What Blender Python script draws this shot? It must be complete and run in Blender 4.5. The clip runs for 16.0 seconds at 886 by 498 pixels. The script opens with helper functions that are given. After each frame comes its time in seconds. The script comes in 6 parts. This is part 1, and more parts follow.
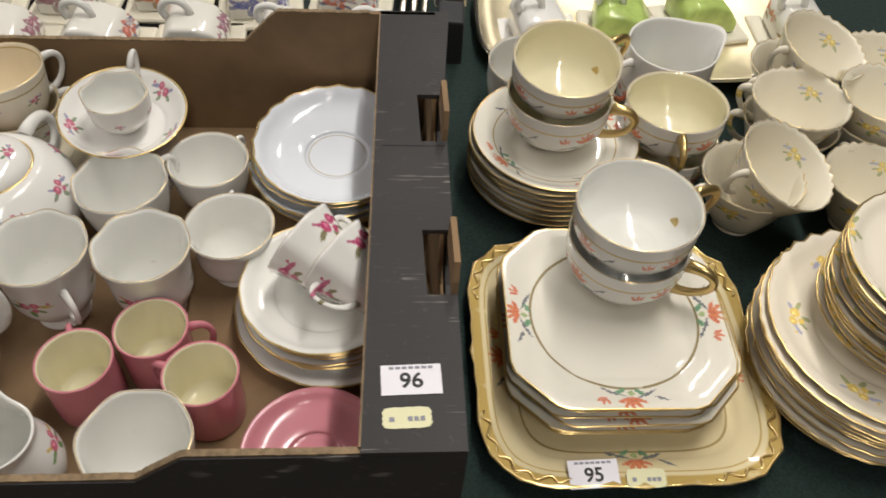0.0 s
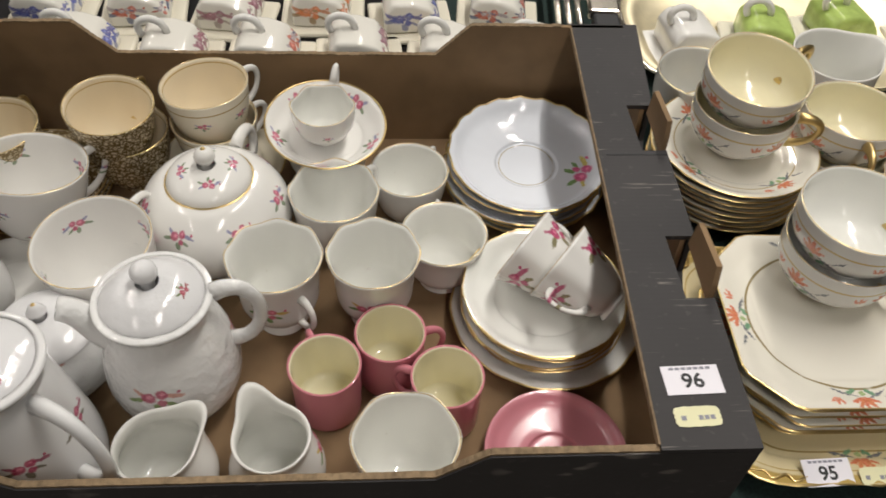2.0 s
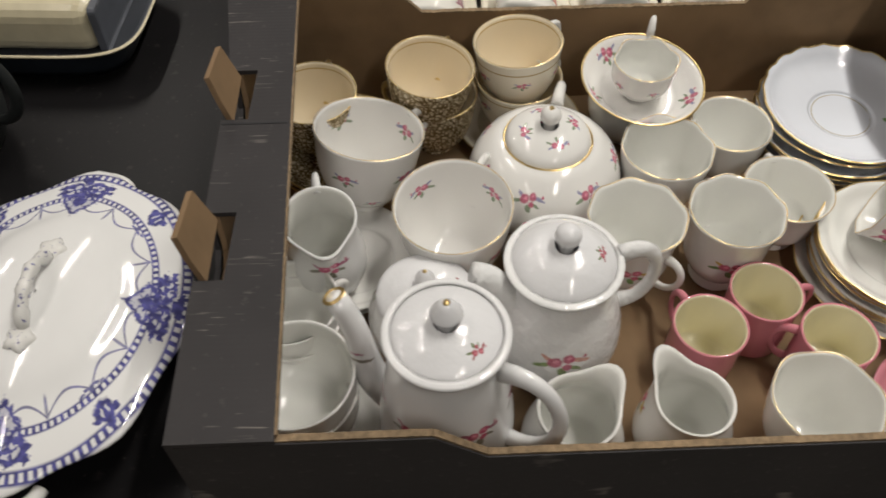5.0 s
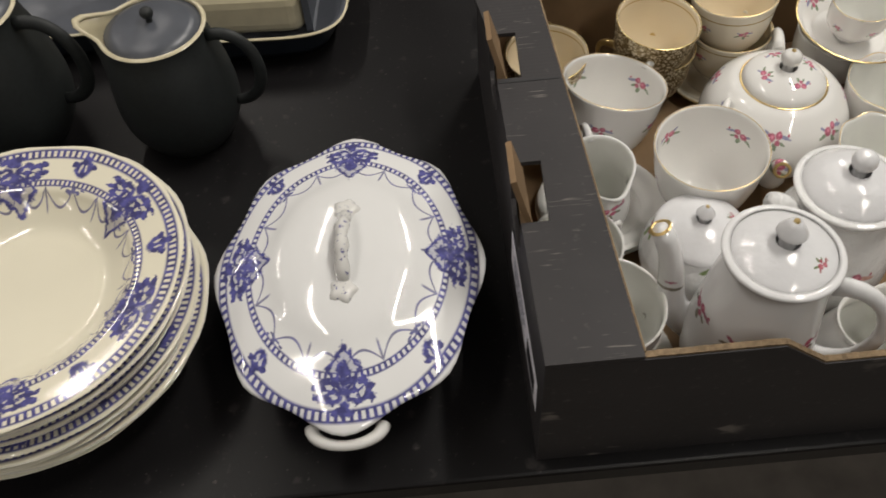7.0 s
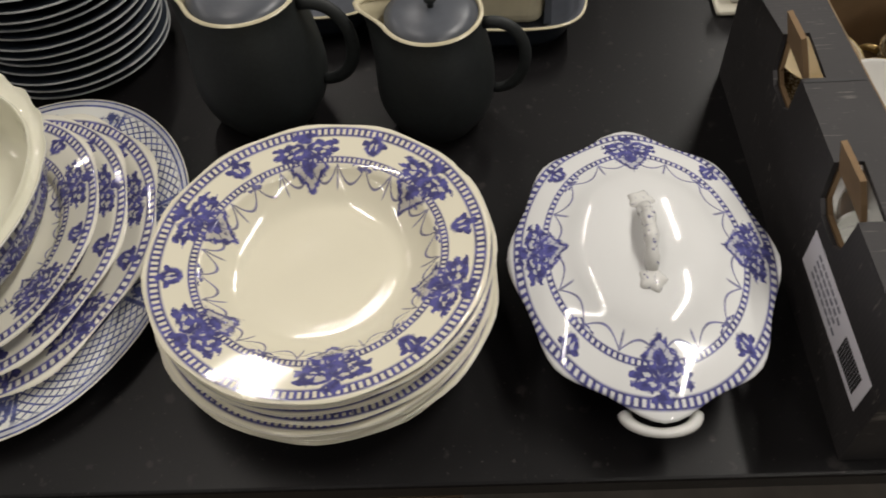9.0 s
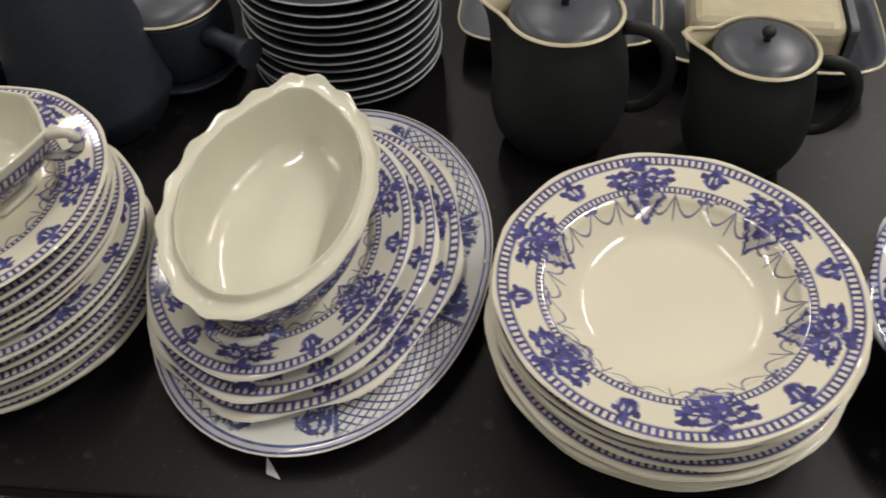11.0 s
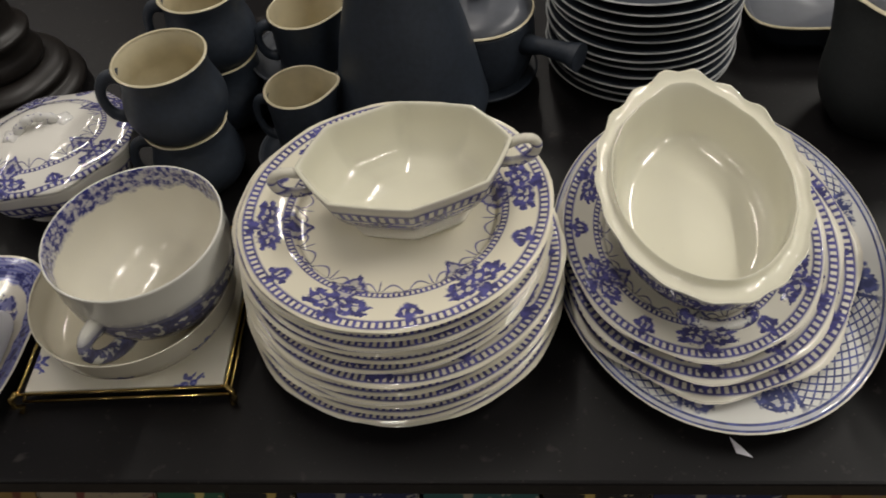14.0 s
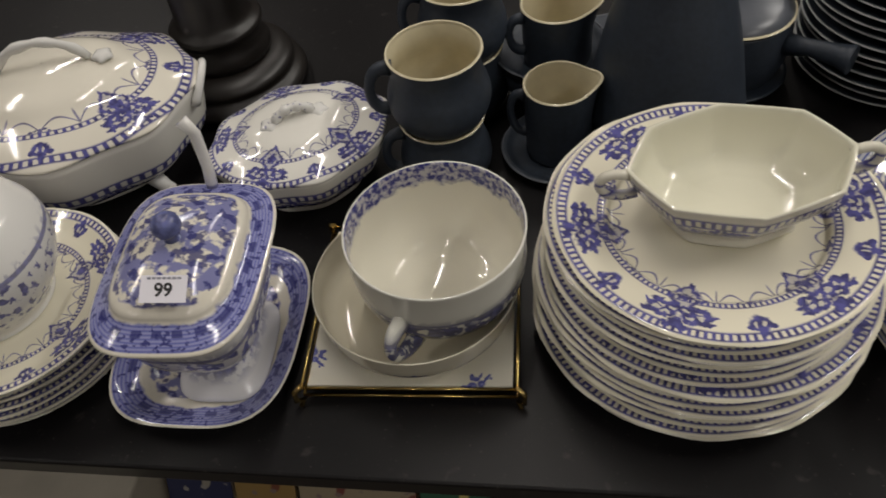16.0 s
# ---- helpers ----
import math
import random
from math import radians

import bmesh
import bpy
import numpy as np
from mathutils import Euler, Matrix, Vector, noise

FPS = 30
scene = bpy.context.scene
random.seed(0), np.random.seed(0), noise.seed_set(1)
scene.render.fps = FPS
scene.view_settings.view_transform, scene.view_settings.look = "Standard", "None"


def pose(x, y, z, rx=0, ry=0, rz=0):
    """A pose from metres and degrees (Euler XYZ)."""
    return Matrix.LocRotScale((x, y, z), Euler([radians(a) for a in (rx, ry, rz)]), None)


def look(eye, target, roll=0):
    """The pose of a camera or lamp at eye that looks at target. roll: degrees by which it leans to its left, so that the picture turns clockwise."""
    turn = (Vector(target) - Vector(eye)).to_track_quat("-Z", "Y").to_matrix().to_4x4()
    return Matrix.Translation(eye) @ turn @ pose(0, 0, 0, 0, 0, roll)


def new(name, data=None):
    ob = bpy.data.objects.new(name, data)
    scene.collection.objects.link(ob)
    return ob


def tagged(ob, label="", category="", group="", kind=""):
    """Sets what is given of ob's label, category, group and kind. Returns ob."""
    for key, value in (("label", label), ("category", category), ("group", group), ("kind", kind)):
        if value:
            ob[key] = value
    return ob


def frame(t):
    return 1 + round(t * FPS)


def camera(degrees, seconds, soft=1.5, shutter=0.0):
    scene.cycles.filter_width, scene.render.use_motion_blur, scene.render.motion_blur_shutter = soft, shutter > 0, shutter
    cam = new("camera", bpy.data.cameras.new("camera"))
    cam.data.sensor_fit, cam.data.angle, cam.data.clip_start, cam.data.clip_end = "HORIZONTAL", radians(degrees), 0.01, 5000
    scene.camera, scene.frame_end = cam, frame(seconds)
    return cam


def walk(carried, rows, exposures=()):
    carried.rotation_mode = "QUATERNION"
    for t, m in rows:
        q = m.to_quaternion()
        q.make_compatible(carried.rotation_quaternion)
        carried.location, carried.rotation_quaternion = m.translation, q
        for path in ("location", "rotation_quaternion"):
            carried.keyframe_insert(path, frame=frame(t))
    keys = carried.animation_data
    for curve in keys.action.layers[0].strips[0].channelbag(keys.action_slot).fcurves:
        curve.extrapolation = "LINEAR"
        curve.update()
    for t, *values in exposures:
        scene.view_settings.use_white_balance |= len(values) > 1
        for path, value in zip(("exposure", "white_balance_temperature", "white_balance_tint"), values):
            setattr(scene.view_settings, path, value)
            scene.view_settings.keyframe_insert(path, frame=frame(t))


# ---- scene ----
cam = camera(55.9, 16.0, 1.7, 0.3)
PATH = [
    (0, (-0.028, 0.084, 0.585), (0.107, 1.373, -0.938), 4.5),
    (0.5, (-0.081, 0.081, 0.588), (0.075, 1.393, -0.913), 4.6),
    (1, (-0.124, 0.082, 0.59), (0.043, 1.384, -0.919), 4.8),
    (1.5, (-0.166, 0.078, 0.589), (-0.007, 1.377, -0.924), 4.7),
    (2, (-0.203, 0.077, 0.59), (-0.076, 1.385, -0.918), 3.8),
    (2.5, (-0.236, 0.078, 0.588), (-0.161, 1.384, -0.925), 2.7),
    (3, (-0.262, 0.096, 0.582), (-0.234, 1.388, -0.944), 1.5),
    (3.5, (-0.294, 0.103, 0.571), (-0.287, 1.367, -0.979), 0.5),
    (4, (-0.357, 0.102, 0.567), (-0.339, 1.352, -0.994), 0.0),
    (4.5, (-0.398, 0.099, 0.568), (-0.371, 1.338, -1.003), -0.5),
    (5, (-0.457, 0.098, 0.578), (-0.418, 1.329, -0.998), -0.5),
    (5.2, (-0.49, 0.093, 0.584), (-0.441, 1.325, -0.99), -0.7),
    (7.3, (-0.690, 0.056, 0.604), (-0.703, 1.256, -0.998), -6.0),
    (7.5, (-0.709, 0.056, 0.607), (-0.736, 1.252, -0.997), -6.3),
    (8, (-0.757, 0.057, 0.615), (-0.819, 1.242, -0.995), -7.1),
    (8.2, (-0.776, 0.057, 0.617), (-0.853, 1.239, -0.995), -7.3),
    (10.3, (-1.042, 0.042, 0.598), (-1.126, 1.323, -0.936), -1.0),
    (10.5, (-1.06, 0.049, 0.596), (-1.175, 1.332, -0.934), -1.5),
    (11, (-1.11, 0.053, 0.593), (-1.309, 1.334, -0.93), -4.0),
    (11.5, (-1.177, 0.056, 0.588), (-1.384, 1.318, -0.949), -4.7),
    (12, (-1.225, 0.044, 0.601), (-1.41, 1.304, -0.941), -4.7),
    (12.5, (-1.298, 0.029, 0.61), (-1.475, 1.301, -0.923), -5.7),
    (13, (-1.374, 0.022, 0.616), (-1.534, 1.298, -0.916), -5.8),
    (13.5, (-1.42, 0.012, 0.617), (-1.598, 1.297, -0.905), -7.0),
    (14, (-1.463, 0.001, 0.626), (-1.658, 1.299, -0.883), -7.9),
    (14.5, (-1.518, -0.009, 0.634), (-1.731, 1.291, -0.871), -8.7),
    (15, (-1.579, -0.016, 0.643), (-1.812, 1.287, -0.856), -8.8),
    (15.5, (-1.627, -0.012, 0.641), (-1.895, 1.275, -0.866), -9.1),
    (16, (-1.681, 0.005, 0.638), (-1.98, 1.28, -0.874), -9.3),
]
walk(cam, [(t, look(eye, target, roll)) for t, eye, target, roll in PATH])

# ---- world and lamps: a hall lit by rows of fluorescent tubes ----
world = bpy.data.worlds.new("hall_air")
world.use_nodes = True
world.node_tree.nodes["Background"].inputs[0].default_value = (1.0, 0.93, 0.82, 1)
world.node_tree.nodes["Background"].inputs[1].default_value = 0.035
scene.world = world
scene.view_settings.exposure = 0.0
TUBES = 56.0


def tube_lamp(x, y, turn, share):
    data = bpy.data.lights.new("tube_light", "AREA")
    data.shape, data.size, data.size_y = "RECTANGLE", 1.5, 0.06
    data.energy, data.color = TUBES * share, (1.0, 0.95, 0.88) if x > 0 else (1.0, 0.93, 0.86)
    ob = new("tube_light", data)
    ob.matrix_world = pose(x, y, 2.55, 0, 0, turn)


# three long rows run across the tables; the far row is weaker
for lx, share in ((-4.2, 0.30), (-1.93, 0.235), (0.45, 0.75)):
    for ly, k in ((-1.6, 0.6), (0.95, 1.1), (3.2, 1.0)):
        tube_lamp(lx + 0.083 * ly, ly, 85.3, share * k)

# ---- materials ----
GOLD_C = (0.62, 0.46, 0.20)
BLUE = (0.023, 0.023, 0.148)
WHITE = (0.80, 0.79, 0.76)
CREAM = (0.80, 0.75, 0.60)


class Nodes:
    """Short hand for building a node material."""

    def __init__(self, name):
        self.mat = bpy.data.materials.new(name)
        self.mat.use_nodes = True
        self.tree = self.mat.node_tree
        self.bsdf = self.tree.nodes["Principled BSDF"]

    def node(self, kind):
        return self.tree.nodes.new(kind)

    def put(self, socket, value):
        if isinstance(value, bpy.types.NodeSocket):
            self.tree.links.new(value, socket)
        elif isinstance(value, tuple) and len(value) == 3 and socket.type == "RGBA":
            socket.default_value = (*value, 1)
        else:
            socket.default_value = value

    def m(self, op, a, b=None, c=None):
        n = self.node("ShaderNodeMath")
        n.operation = op
        for i, v in enumerate((a, b, c)):
            if v is not None:
                self.put(n.inputs[i], v)
        return n.outputs[0]

    def vec(self, op, a, b=None):
        n = self.node("ShaderNodeVectorMath")
        n.operation = op
        self.put(n.inputs[0], a)
        if b is not None:
            self.put(n.inputs[1], b)
        return n.outputs[1] if op in ("LENGTH", "DISTANCE", "DOT_PRODUCT") else n.outputs[0]

    def mix(self, fac, a, b):
        n = self.node("ShaderNodeMix")
        n.data_type = "RGBA"
        self.put(n.inputs[0], fac)
        self.put(n.inputs[6], a)
        self.put(n.inputs[7], b)
        return n.outputs[2]

    def step(self, v, lo, hi):
        """1 where v is under lo, falling to 0 at hi."""
        n = self.node("ShaderNodeMapRange")
        self.put(n.inputs[0], v)
        self.put(n.inputs[1], lo)
        self.put(n.inputs[2], hi)
        n.inputs[3].default_value, n.inputs[4].default_value = 1, 0
        return n.outputs[0]

    def noise(self, scale, detail=3, co=None):
        n = self.node("ShaderNodeTexNoise")
        self.put(n.inputs["Vector"], co if co is not None else self.object_co())
        n.inputs["Scale"].default_value, n.inputs["Detail"].default_value = scale, detail
        return n

    def object_co(self):
        return self.node("ShaderNodeTexCoord").outputs["Object"]

    def bump(self, height, strength, distance=0.001):
        n = self.node("ShaderNodeBump")
        n.inputs["Strength"].default_value, n.inputs["Distance"].default_value = strength, distance
        self.put(n.inputs["Height"], height)
        self.put(self.bsdf.inputs["Normal"], n.outputs[0])

    def polar(self, a=1.0, b=1.0, p=2.0):
        sep = self.node("ShaderNodeSeparateXYZ")
        self.put(sep.inputs[0], self.object_co())
        x, y = self.m("DIVIDE", sep.outputs[0], a), self.m("DIVIDE", sep.outputs[1], b)
        rho = self.m("SQRT", self.m("ADD", self.m("MULTIPLY", x, x), self.m("MULTIPLY", y, y)))
        if p != 2.0:
            xp, yp = (self.m("POWER", self.m("ABSOLUTE", c), p) for c in (x, y))
            rho = self.m("POWER", self.m("ADD", xp, yp), 1 / p)
        return self.m("ARCTAN2", y, x), rho, sep.outputs[2]


def plain(name, colour, rough=0.5, metal=0.0, vary=0.12, scale=30.0, bump=0.0, coat=0.0):
    n = Nodes(name)
    f = n.noise(scale, 5).outputs[0]
    g = n.noise(scale / 7, 2).outputs[0]
    f = n.m("ADD", n.m("MULTIPLY", f, 0.6), n.m("MULTIPLY", g, 0.4))
    dark = tuple(c * (1 - vary) for c in colour)
    light = tuple(min(1, c * (1 + vary)) for c in colour)
    n.put(n.bsdf.inputs["Base Color"], n.mix(n.step(f, 0.35, 0.65), light, dark))
    n.put(n.bsdf.inputs["Roughness"], rough)
    n.put(n.bsdf.inputs["Metallic"], metal)
    n.put(n.bsdf.inputs["Coat Weight"], coat)
    if bump:
        n.bump(f, bump)
    return n.mat


def china(name, base=WHITE, mode="z", bands=(), motifs=(), relief=0.0, rough=0.08, ab=(1.0, 1.0), square=2.0):
    """Glazed ware. bands: (v, half width, colour); motifs: (count, phase, radius, v, blobs), blobs: (u, v, ru, rv, colour).
    v is the height or the distance from the axis."""
    n = Nodes(name)
    theta, rho, z = n.polar(*ab, square)
    v = z if mode == "z" else rho
    soft = n.noise(9, 3).outputs[0]
    col = n.mix(n.step(soft, 0.35, 0.7), base, tuple(c * 0.955 for c in base))
    speck = n.noise(260, 1).outputs[0]
    col = n.mix(n.m("MULTIPLY", n.step(speck, 0.16, 0.19), 0.3), col, (0.35, 0.28, 0.2))
    wob = n.noise(420, 2)
    off = n.vec("SUBTRACT", wob.outputs[1], (0.5, 0.5, 0.5))
    wear = n.noise(60, 2).outputs[0]
    for at, half, colour in bands:
        d = n.m("ABSOLUTE", n.m("SUBTRACT", v, at))
        k = n.m("MULTIPLY", n.step(d, half * 0.8, half * 1.15), n.step(wear, 0.62, 0.78))
        col = n.mix(k, col, colour)
    for count, phase, radius, at, blobs in motifs:
        cell = n.m("SUBTRACT", n.m("FRACT", n.m("ADD", n.m("MULTIPLY", theta, count / (2 * math.pi)), phase + 5)), 0.5)
        u = n.m("MULTIPLY", cell, 2 * math.pi / count * radius)
        comb = n.node("ShaderNodeCombineXYZ")
        n.put(comb.inputs[0], u)
        n.put(comb.inputs[1], n.m("SUBTRACT", v, at))
        size = max(b[2] for b in blobs)
        scl = n.node("ShaderNodeVectorMath")
        scl.operation = "SCALE"
        n.put(scl.inputs[0], off)
        scl.inputs["Scale"].default_value = size * 0.4
        flat = n.vec("MULTIPLY", scl.outputs[0], (1.0, 1.0, 0.0))
        p = n.vec("ADD", comb.outputs[0], flat)
        for bu, bv, ru, rv, colour, *tilt in blobs:
            q = n.vec("SUBTRACT", p, (bu, bv, 0.0))
            if tilt:
                c, s = math.cos(tilt[0]), math.sin(tilt[0])
                turned = n.node("ShaderNodeCombineXYZ")
                n.put(turned.inputs[0], n.vec("DOT_PRODUCT", q, (c, s, 0.0)))
                n.put(turned.inputs[1], n.vec("DOT_PRODUCT", q, (-s, c, 0.0)))
                q = turned.outputs[0]
            q = n.vec("MULTIPLY", q, (1 / ru, 1 / rv, 0.0))
            k = n.step(n.vec("LENGTH", q), 0.75, 1.05)
            shade = n.mix(n.step(n.noise(700, 1).outputs[0], 0.42, 0.58), colour, tuple(min(1, c * 1.2 + 0.045) for c in colour))
            col = n.mix(n.m("MULTIPLY", k, 0.92), col, shade)
    n.put(n.bsdf.inputs["Base Color"], col)
    n.put(n.bsdf.inputs["Roughness"], rough)
    n.put(n.bsdf.inputs["Coat Weight"], 0.22)
    n.put(n.bsdf.inputs["Coat Roughness"], 0.04)
    if relief:
        n.bump(n.noise(120, 2).outputs[0], relief, 0.002)
    else:
        n.bump(n.noise(35, 2).outputs[0], 0.06, 0.002)
    return n.mat


def spray(r, red=(0.42, 0.07, 0.14), leaf=(0.16, 0.22, 0.13), third=(0.22, 0.22, 0.36), k=1.0):
    """A small painted bunch: blooms and leaves in a cell."""
    pale = tuple(min(1, c * 1.2 + 0.16) for c in red)
    return ((-1.35 * r, -0.3 * r, 0.80 * r, 0.24 * r, leaf, 0.3), (1.35 * r, 0.2 * r, 0.85 * r, 0.24 * r, third, -0.25), (-1.1 * r, 0.45 * r, 0.60 * r, 0.20 * r, third, -0.6),
            (0.1 * r, -1.0 * r, 0.35 * r, 0.55 * r, leaf, 0.4), (1.0 * r, -0.55 * r, 0.55 * r, 0.20 * r, leaf, -0.5), (-0.5 * r, 0.05 * r, 0.62 * r, 0.58 * r, red),
            (0.50 * r, 0.40 * r, 0.50 * r, 0.50 * r, red), (0.42 * r, -0.45 * r, 0.38 * r, 0.38 * r, red), (-0.40 * r, 0.15 * r, 0.26 * r, 0.20 * r, pale),
            (0.55 * r, 0.48 * r, 0.20 * r, 0.16 * r, pale), (1.75 * r, 0.50 * r, 0.18 * r, 0.18 * r, red))


def blueware(name, R, ab=(1.0, 1.0), base=(0.81, 0.765, 0.615), n_big=6, beads=148, inner=0.70, field=True, phase=0.0, lattice=False, blue=BLUE, mode="r", H=1.0, dense=0.0, rim_bush=False, head=1.0, square=2.0):
    """Transfer-printed blue and white: beaded bands at rim and well, flower heads between them, swags inside.
    Distances are shares of the radius R."""
    n = Nodes(name)
    theta, rho, z = n.polar(*ab, square)
    v = n.m("DIVIDE", rho, R) if mode == "r" else n.m("DIVIDE", z, H)
    co = n.object_co()
    soft = n.noise(7, 3).outputs[0]
    col = n.mix(n.step(soft, 0.35, 0.7), base, tuple(c * 0.93 for c in base))
    ink = n.mix(n.step(n.noise(16 / R, 2).outputs[0], 0.40, 0.62), tuple(min(1, c * 1.9 + 0.028) for c in blue), blue)
    masks = []

    def ring(at, half):
        return n.step(n.m("ABSOLUTE", n.m("SUBTRACT", v, at)), half * 0.75, half * 1.2)

    def ladder(at, half, count):
        """A printed band with a row of bare beads."""
        f = n.m("SUBTRACT", n.m("FRACT", n.m("MULTIPLY", theta, count / (2 * math.pi))), 0.5)
        bead = n.m("MULTIPLY", n.step(n.m("ABSOLUTE", f), 0.20, 0.32), n.step(n.m("ABSOLUTE", n.m("SUBTRACT", v, at)), half * 0.50, half * 0.66))
        return n.m("MULTIPLY", ring(at, half), n.m("SUBTRACT", 1.0, n.m("MULTIPLY", bead, 0.92)))

    masks += [ladder(0.942, 0.035, beads) if mode == "r" else ladder(0.72, 0.11, beads)]
    if field:
        masks += [ladder(inner, 0.024, beads)]
    wob = n.noise(26 / max(R, 0.03), 3)
    off = n.vec("SUBTRACT", wob.outputs[1], (0.5, 0.5, 0.5))

    def heads(count, ph, at, ru, rv):
        cell = n.m("SUBTRACT", n.m("FRACT", n.m("ADD", n.m("MULTIPLY", theta, count / (2 * math.pi)), ph + 5)), 0.5)
        u = n.m("MULTIPLY", cell, 2 * math.pi / count * at)
        comb = n.node("ShaderNodeCombineXYZ")
        n.put(comb.inputs[0], u)
        n.put(comb.inputs[1], n.m("SUBTRACT", v, at))
        p = n.vec("ADD", comb.outputs[0], n.vec("MULTIPLY", off, (ru * 0.8, rv * 0.8, 0.0)))
        q = n.vec("ABSOLUTE", n.vec("MULTIPLY", p, (1 / ru, 1 / rv, 0.0)))
        s = n.vec("DOT_PRODUCT", q, (1.0, 1.0, 0.0))
        k = n.step(s, 0.88, 1.02)
        eye = n.step(n.noise(24 / max(R, 0.03), 2).outputs[0], 0.40, 0.44)
        return n.m("MULTIPLY", k, n.m("SUBTRACT", 1.0, n.m("MULTIPLY", eye, 0.72))), u

    def cells(count, ph, at, jag):
        """Mirrored coordinates round count places: distance along the border, and the height v."""
        cell = n.m("SUBTRACT", n.m("FRACT", n.m("ADD", n.m("MULTIPLY", theta, count / (2 * math.pi)), ph + 5)), 0.5)
        u = n.m("ABSOLUTE", n.m("MULTIPLY", cell, 2 * math.pi / count * at))
        comb = n.node("ShaderNodeCombineXYZ")
        n.put(comb.inputs[0], u)
        n.put(comb.inputs[1], v)
        return n.vec("ADD", comb.outputs[0], n.vec("MULTIPLY", off, (jag, jag, 0.0)))

    def oval(p, u0, v0, ru, rv, soft=0.12):
        q = n.vec("MULTIPLY", n.vec("SUBTRACT", p, (u0, v0, 0.0)), (1 / ru, 1 / rv, 0.0))
        return n.step(n.vec("LENGTH", q), 1 - soft, 1 + soft)

    def most(items):
        out = items[0]
        for k in items[1:]:
            out = n.m("MAXIMUM", out, k)
        return out

    if not lattice and field:
        # acanthus heads that cross the inner band, with a shield below and wings above
        h = 1.22 * head
        p = cells(n_big, phase, 0.80, 0.075)
        q = n.vec("ABSOLUTE", n.vec("MULTIPLY", n.vec("SUBTRACT", p, (0.0, inner - 0.035, 0.0)), (1 / (0.125 * h), 1 / (0.115 * h), 0.0)))
        s = n.vec("DOT_PRODUCT", q, (1.0, 1.0, 0.0))
        shield = n.m("MULTIPLY", n.step(s, 0.92, 1.06), n.m("SUBTRACT", 1.0, n.m("MULTIPLY", n.step(n.m("ABSOLUTE", n.m("SUBTRACT", s, 0.58)), 0.10, 0.20), 0.62)))
        wing = most([oval(p, 0.070 * h, 0.835, 0.070 * h, 0.042 * h), oval(p, 0.138 * h, 0.808, 0.034 * h, 0.016 * h), oval(p, 0.132 * h, 0.862, 0.032 * h, 0.016 * h), oval(p, 0.105 * h, 0.775, 0.035 * h, 0.022 * h), oval(p, 0.035 * h, 0.785, 0.050 * h, 0.036 * h)])
        gaps = most([oval(p, 0.052 * h, 0.842, 0.020 * h, 0.011 * h), oval(p, 0.100 * h, 0.830, 0.017 * h, 0.010 * h), oval(p, 0.030 * h, 0.795, 0.018 * h, 0.012 * h), oval(p, 0.085 * h, 0.795, 0.016 * h, 0.009 * h)])
        wing = n.m("MULTIPLY", wing, n.m("SUBTRACT", 1.0, n.m("MULTIPLY", gaps, 0.72)))
        crown = most([oval(p, 0.0, 0.905, 0.030 * h, 0.045), oval(p, 0.034 * h, 0.925, 0.020 * h, 0.022)])
        # small leaf sprays between them, with a bow on the inner band
        p2 = cells(n_big, phase + 0.5, 0.80, 0.045)
        bud = most([oval(p2, 0.0, 0.845, 0.046 * h, 0.062), oval(p2, 0.046 * h, 0.872, 0.020, 0.022), oval(p2, 0.0, 0.915, 0.022, 0.030)])
        bud = n.m("MULTIPLY", bud, n.m("SUBTRACT", 1.0, n.m("MULTIPLY", oval(p2, 0.017, 0.850, 0.009, 0.026), 0.7)))
        bow = most([oval(p2, 0.0, inner - 0.030, 0.020, 0.024), oval(p2, 0.036, inner - 0.045, 0.024, 0.010), oval(p2, 0.075, inner - 0.030, 0.018, 0.008)])
        masks += [shield, wing, crown, bud, n.m("MULTIPLY", bow, 0.9)]
        # thin swags and tassels under the inner band
        cell = n.m("SUBTRACT", n.m("FRACT", n.m("ADD", n.m("MULTIPLY", theta, 4 * n_big / (2 * math.pi)), 4 * phase + 5)), 0.5)
        arc = n.m("ADD", n.m("MULTIPLY", n.m("MULTIPLY", cell, cell), 0.34), inner - 0.118)
        line = n.step(n.m("ABSOLUTE", n.m("SUBTRACT", v, arc)), 0.0045, 0.0095)
        cell2 = n.m("SUBTRACT", n.m("FRACT", n.m("ADD", n.m("MULTIPLY", theta, 2 * n_big / (2 * math.pi)), 2 * phase + 5)), 0.5)
        tassel = n.m("MULTIPLY", n.step(n.m("ABSOLUTE", cell2), 0.010, 0.022), ring(inner - 0.085, 0.060))
        masks += [n.m("MULTIPLY", line, 0.8), n.m("MULTIPLY", tassel, 0.75)]
    elif not lattice:
        big, _ = heads(n_big, phase, 0.45, 0.205 * head, 0.22 * head)
        small, _ = heads(n_big, phase + 0.5, 0.45, 0.12 * head, 0.125 * head)
        masks += [big, small]
    else:
        la = n.m("MULTIPLY", theta, 40 / math.pi)
        lb = n.m("MULTIPLY", v, 22.0)
        c1 = n.m("ABSOLUTE", n.m("SUBTRACT", n.m("FRACT", n.m("ADD", la, lb)), 0.5))
        c2 = n.m("ABSOLUTE", n.m("SUBTRACT", n.m("FRACT", n.m("SUBTRACT", la, lb)), 0.5))
        net = n.m("MAXIMUM", n.step(c1, 0.09, 0.16), n.step(c2, 0.09, 0.16))
        panel = n.m("ABSOLUTE", n.m("SUBTRACT", n.m("FRACT", n.m("ADD", n.m("MULTIPLY", theta, 4 / (2 * math.pi)), 0.5)), 0.5))
        keep = n.step(panel, 0.21, 0.215)
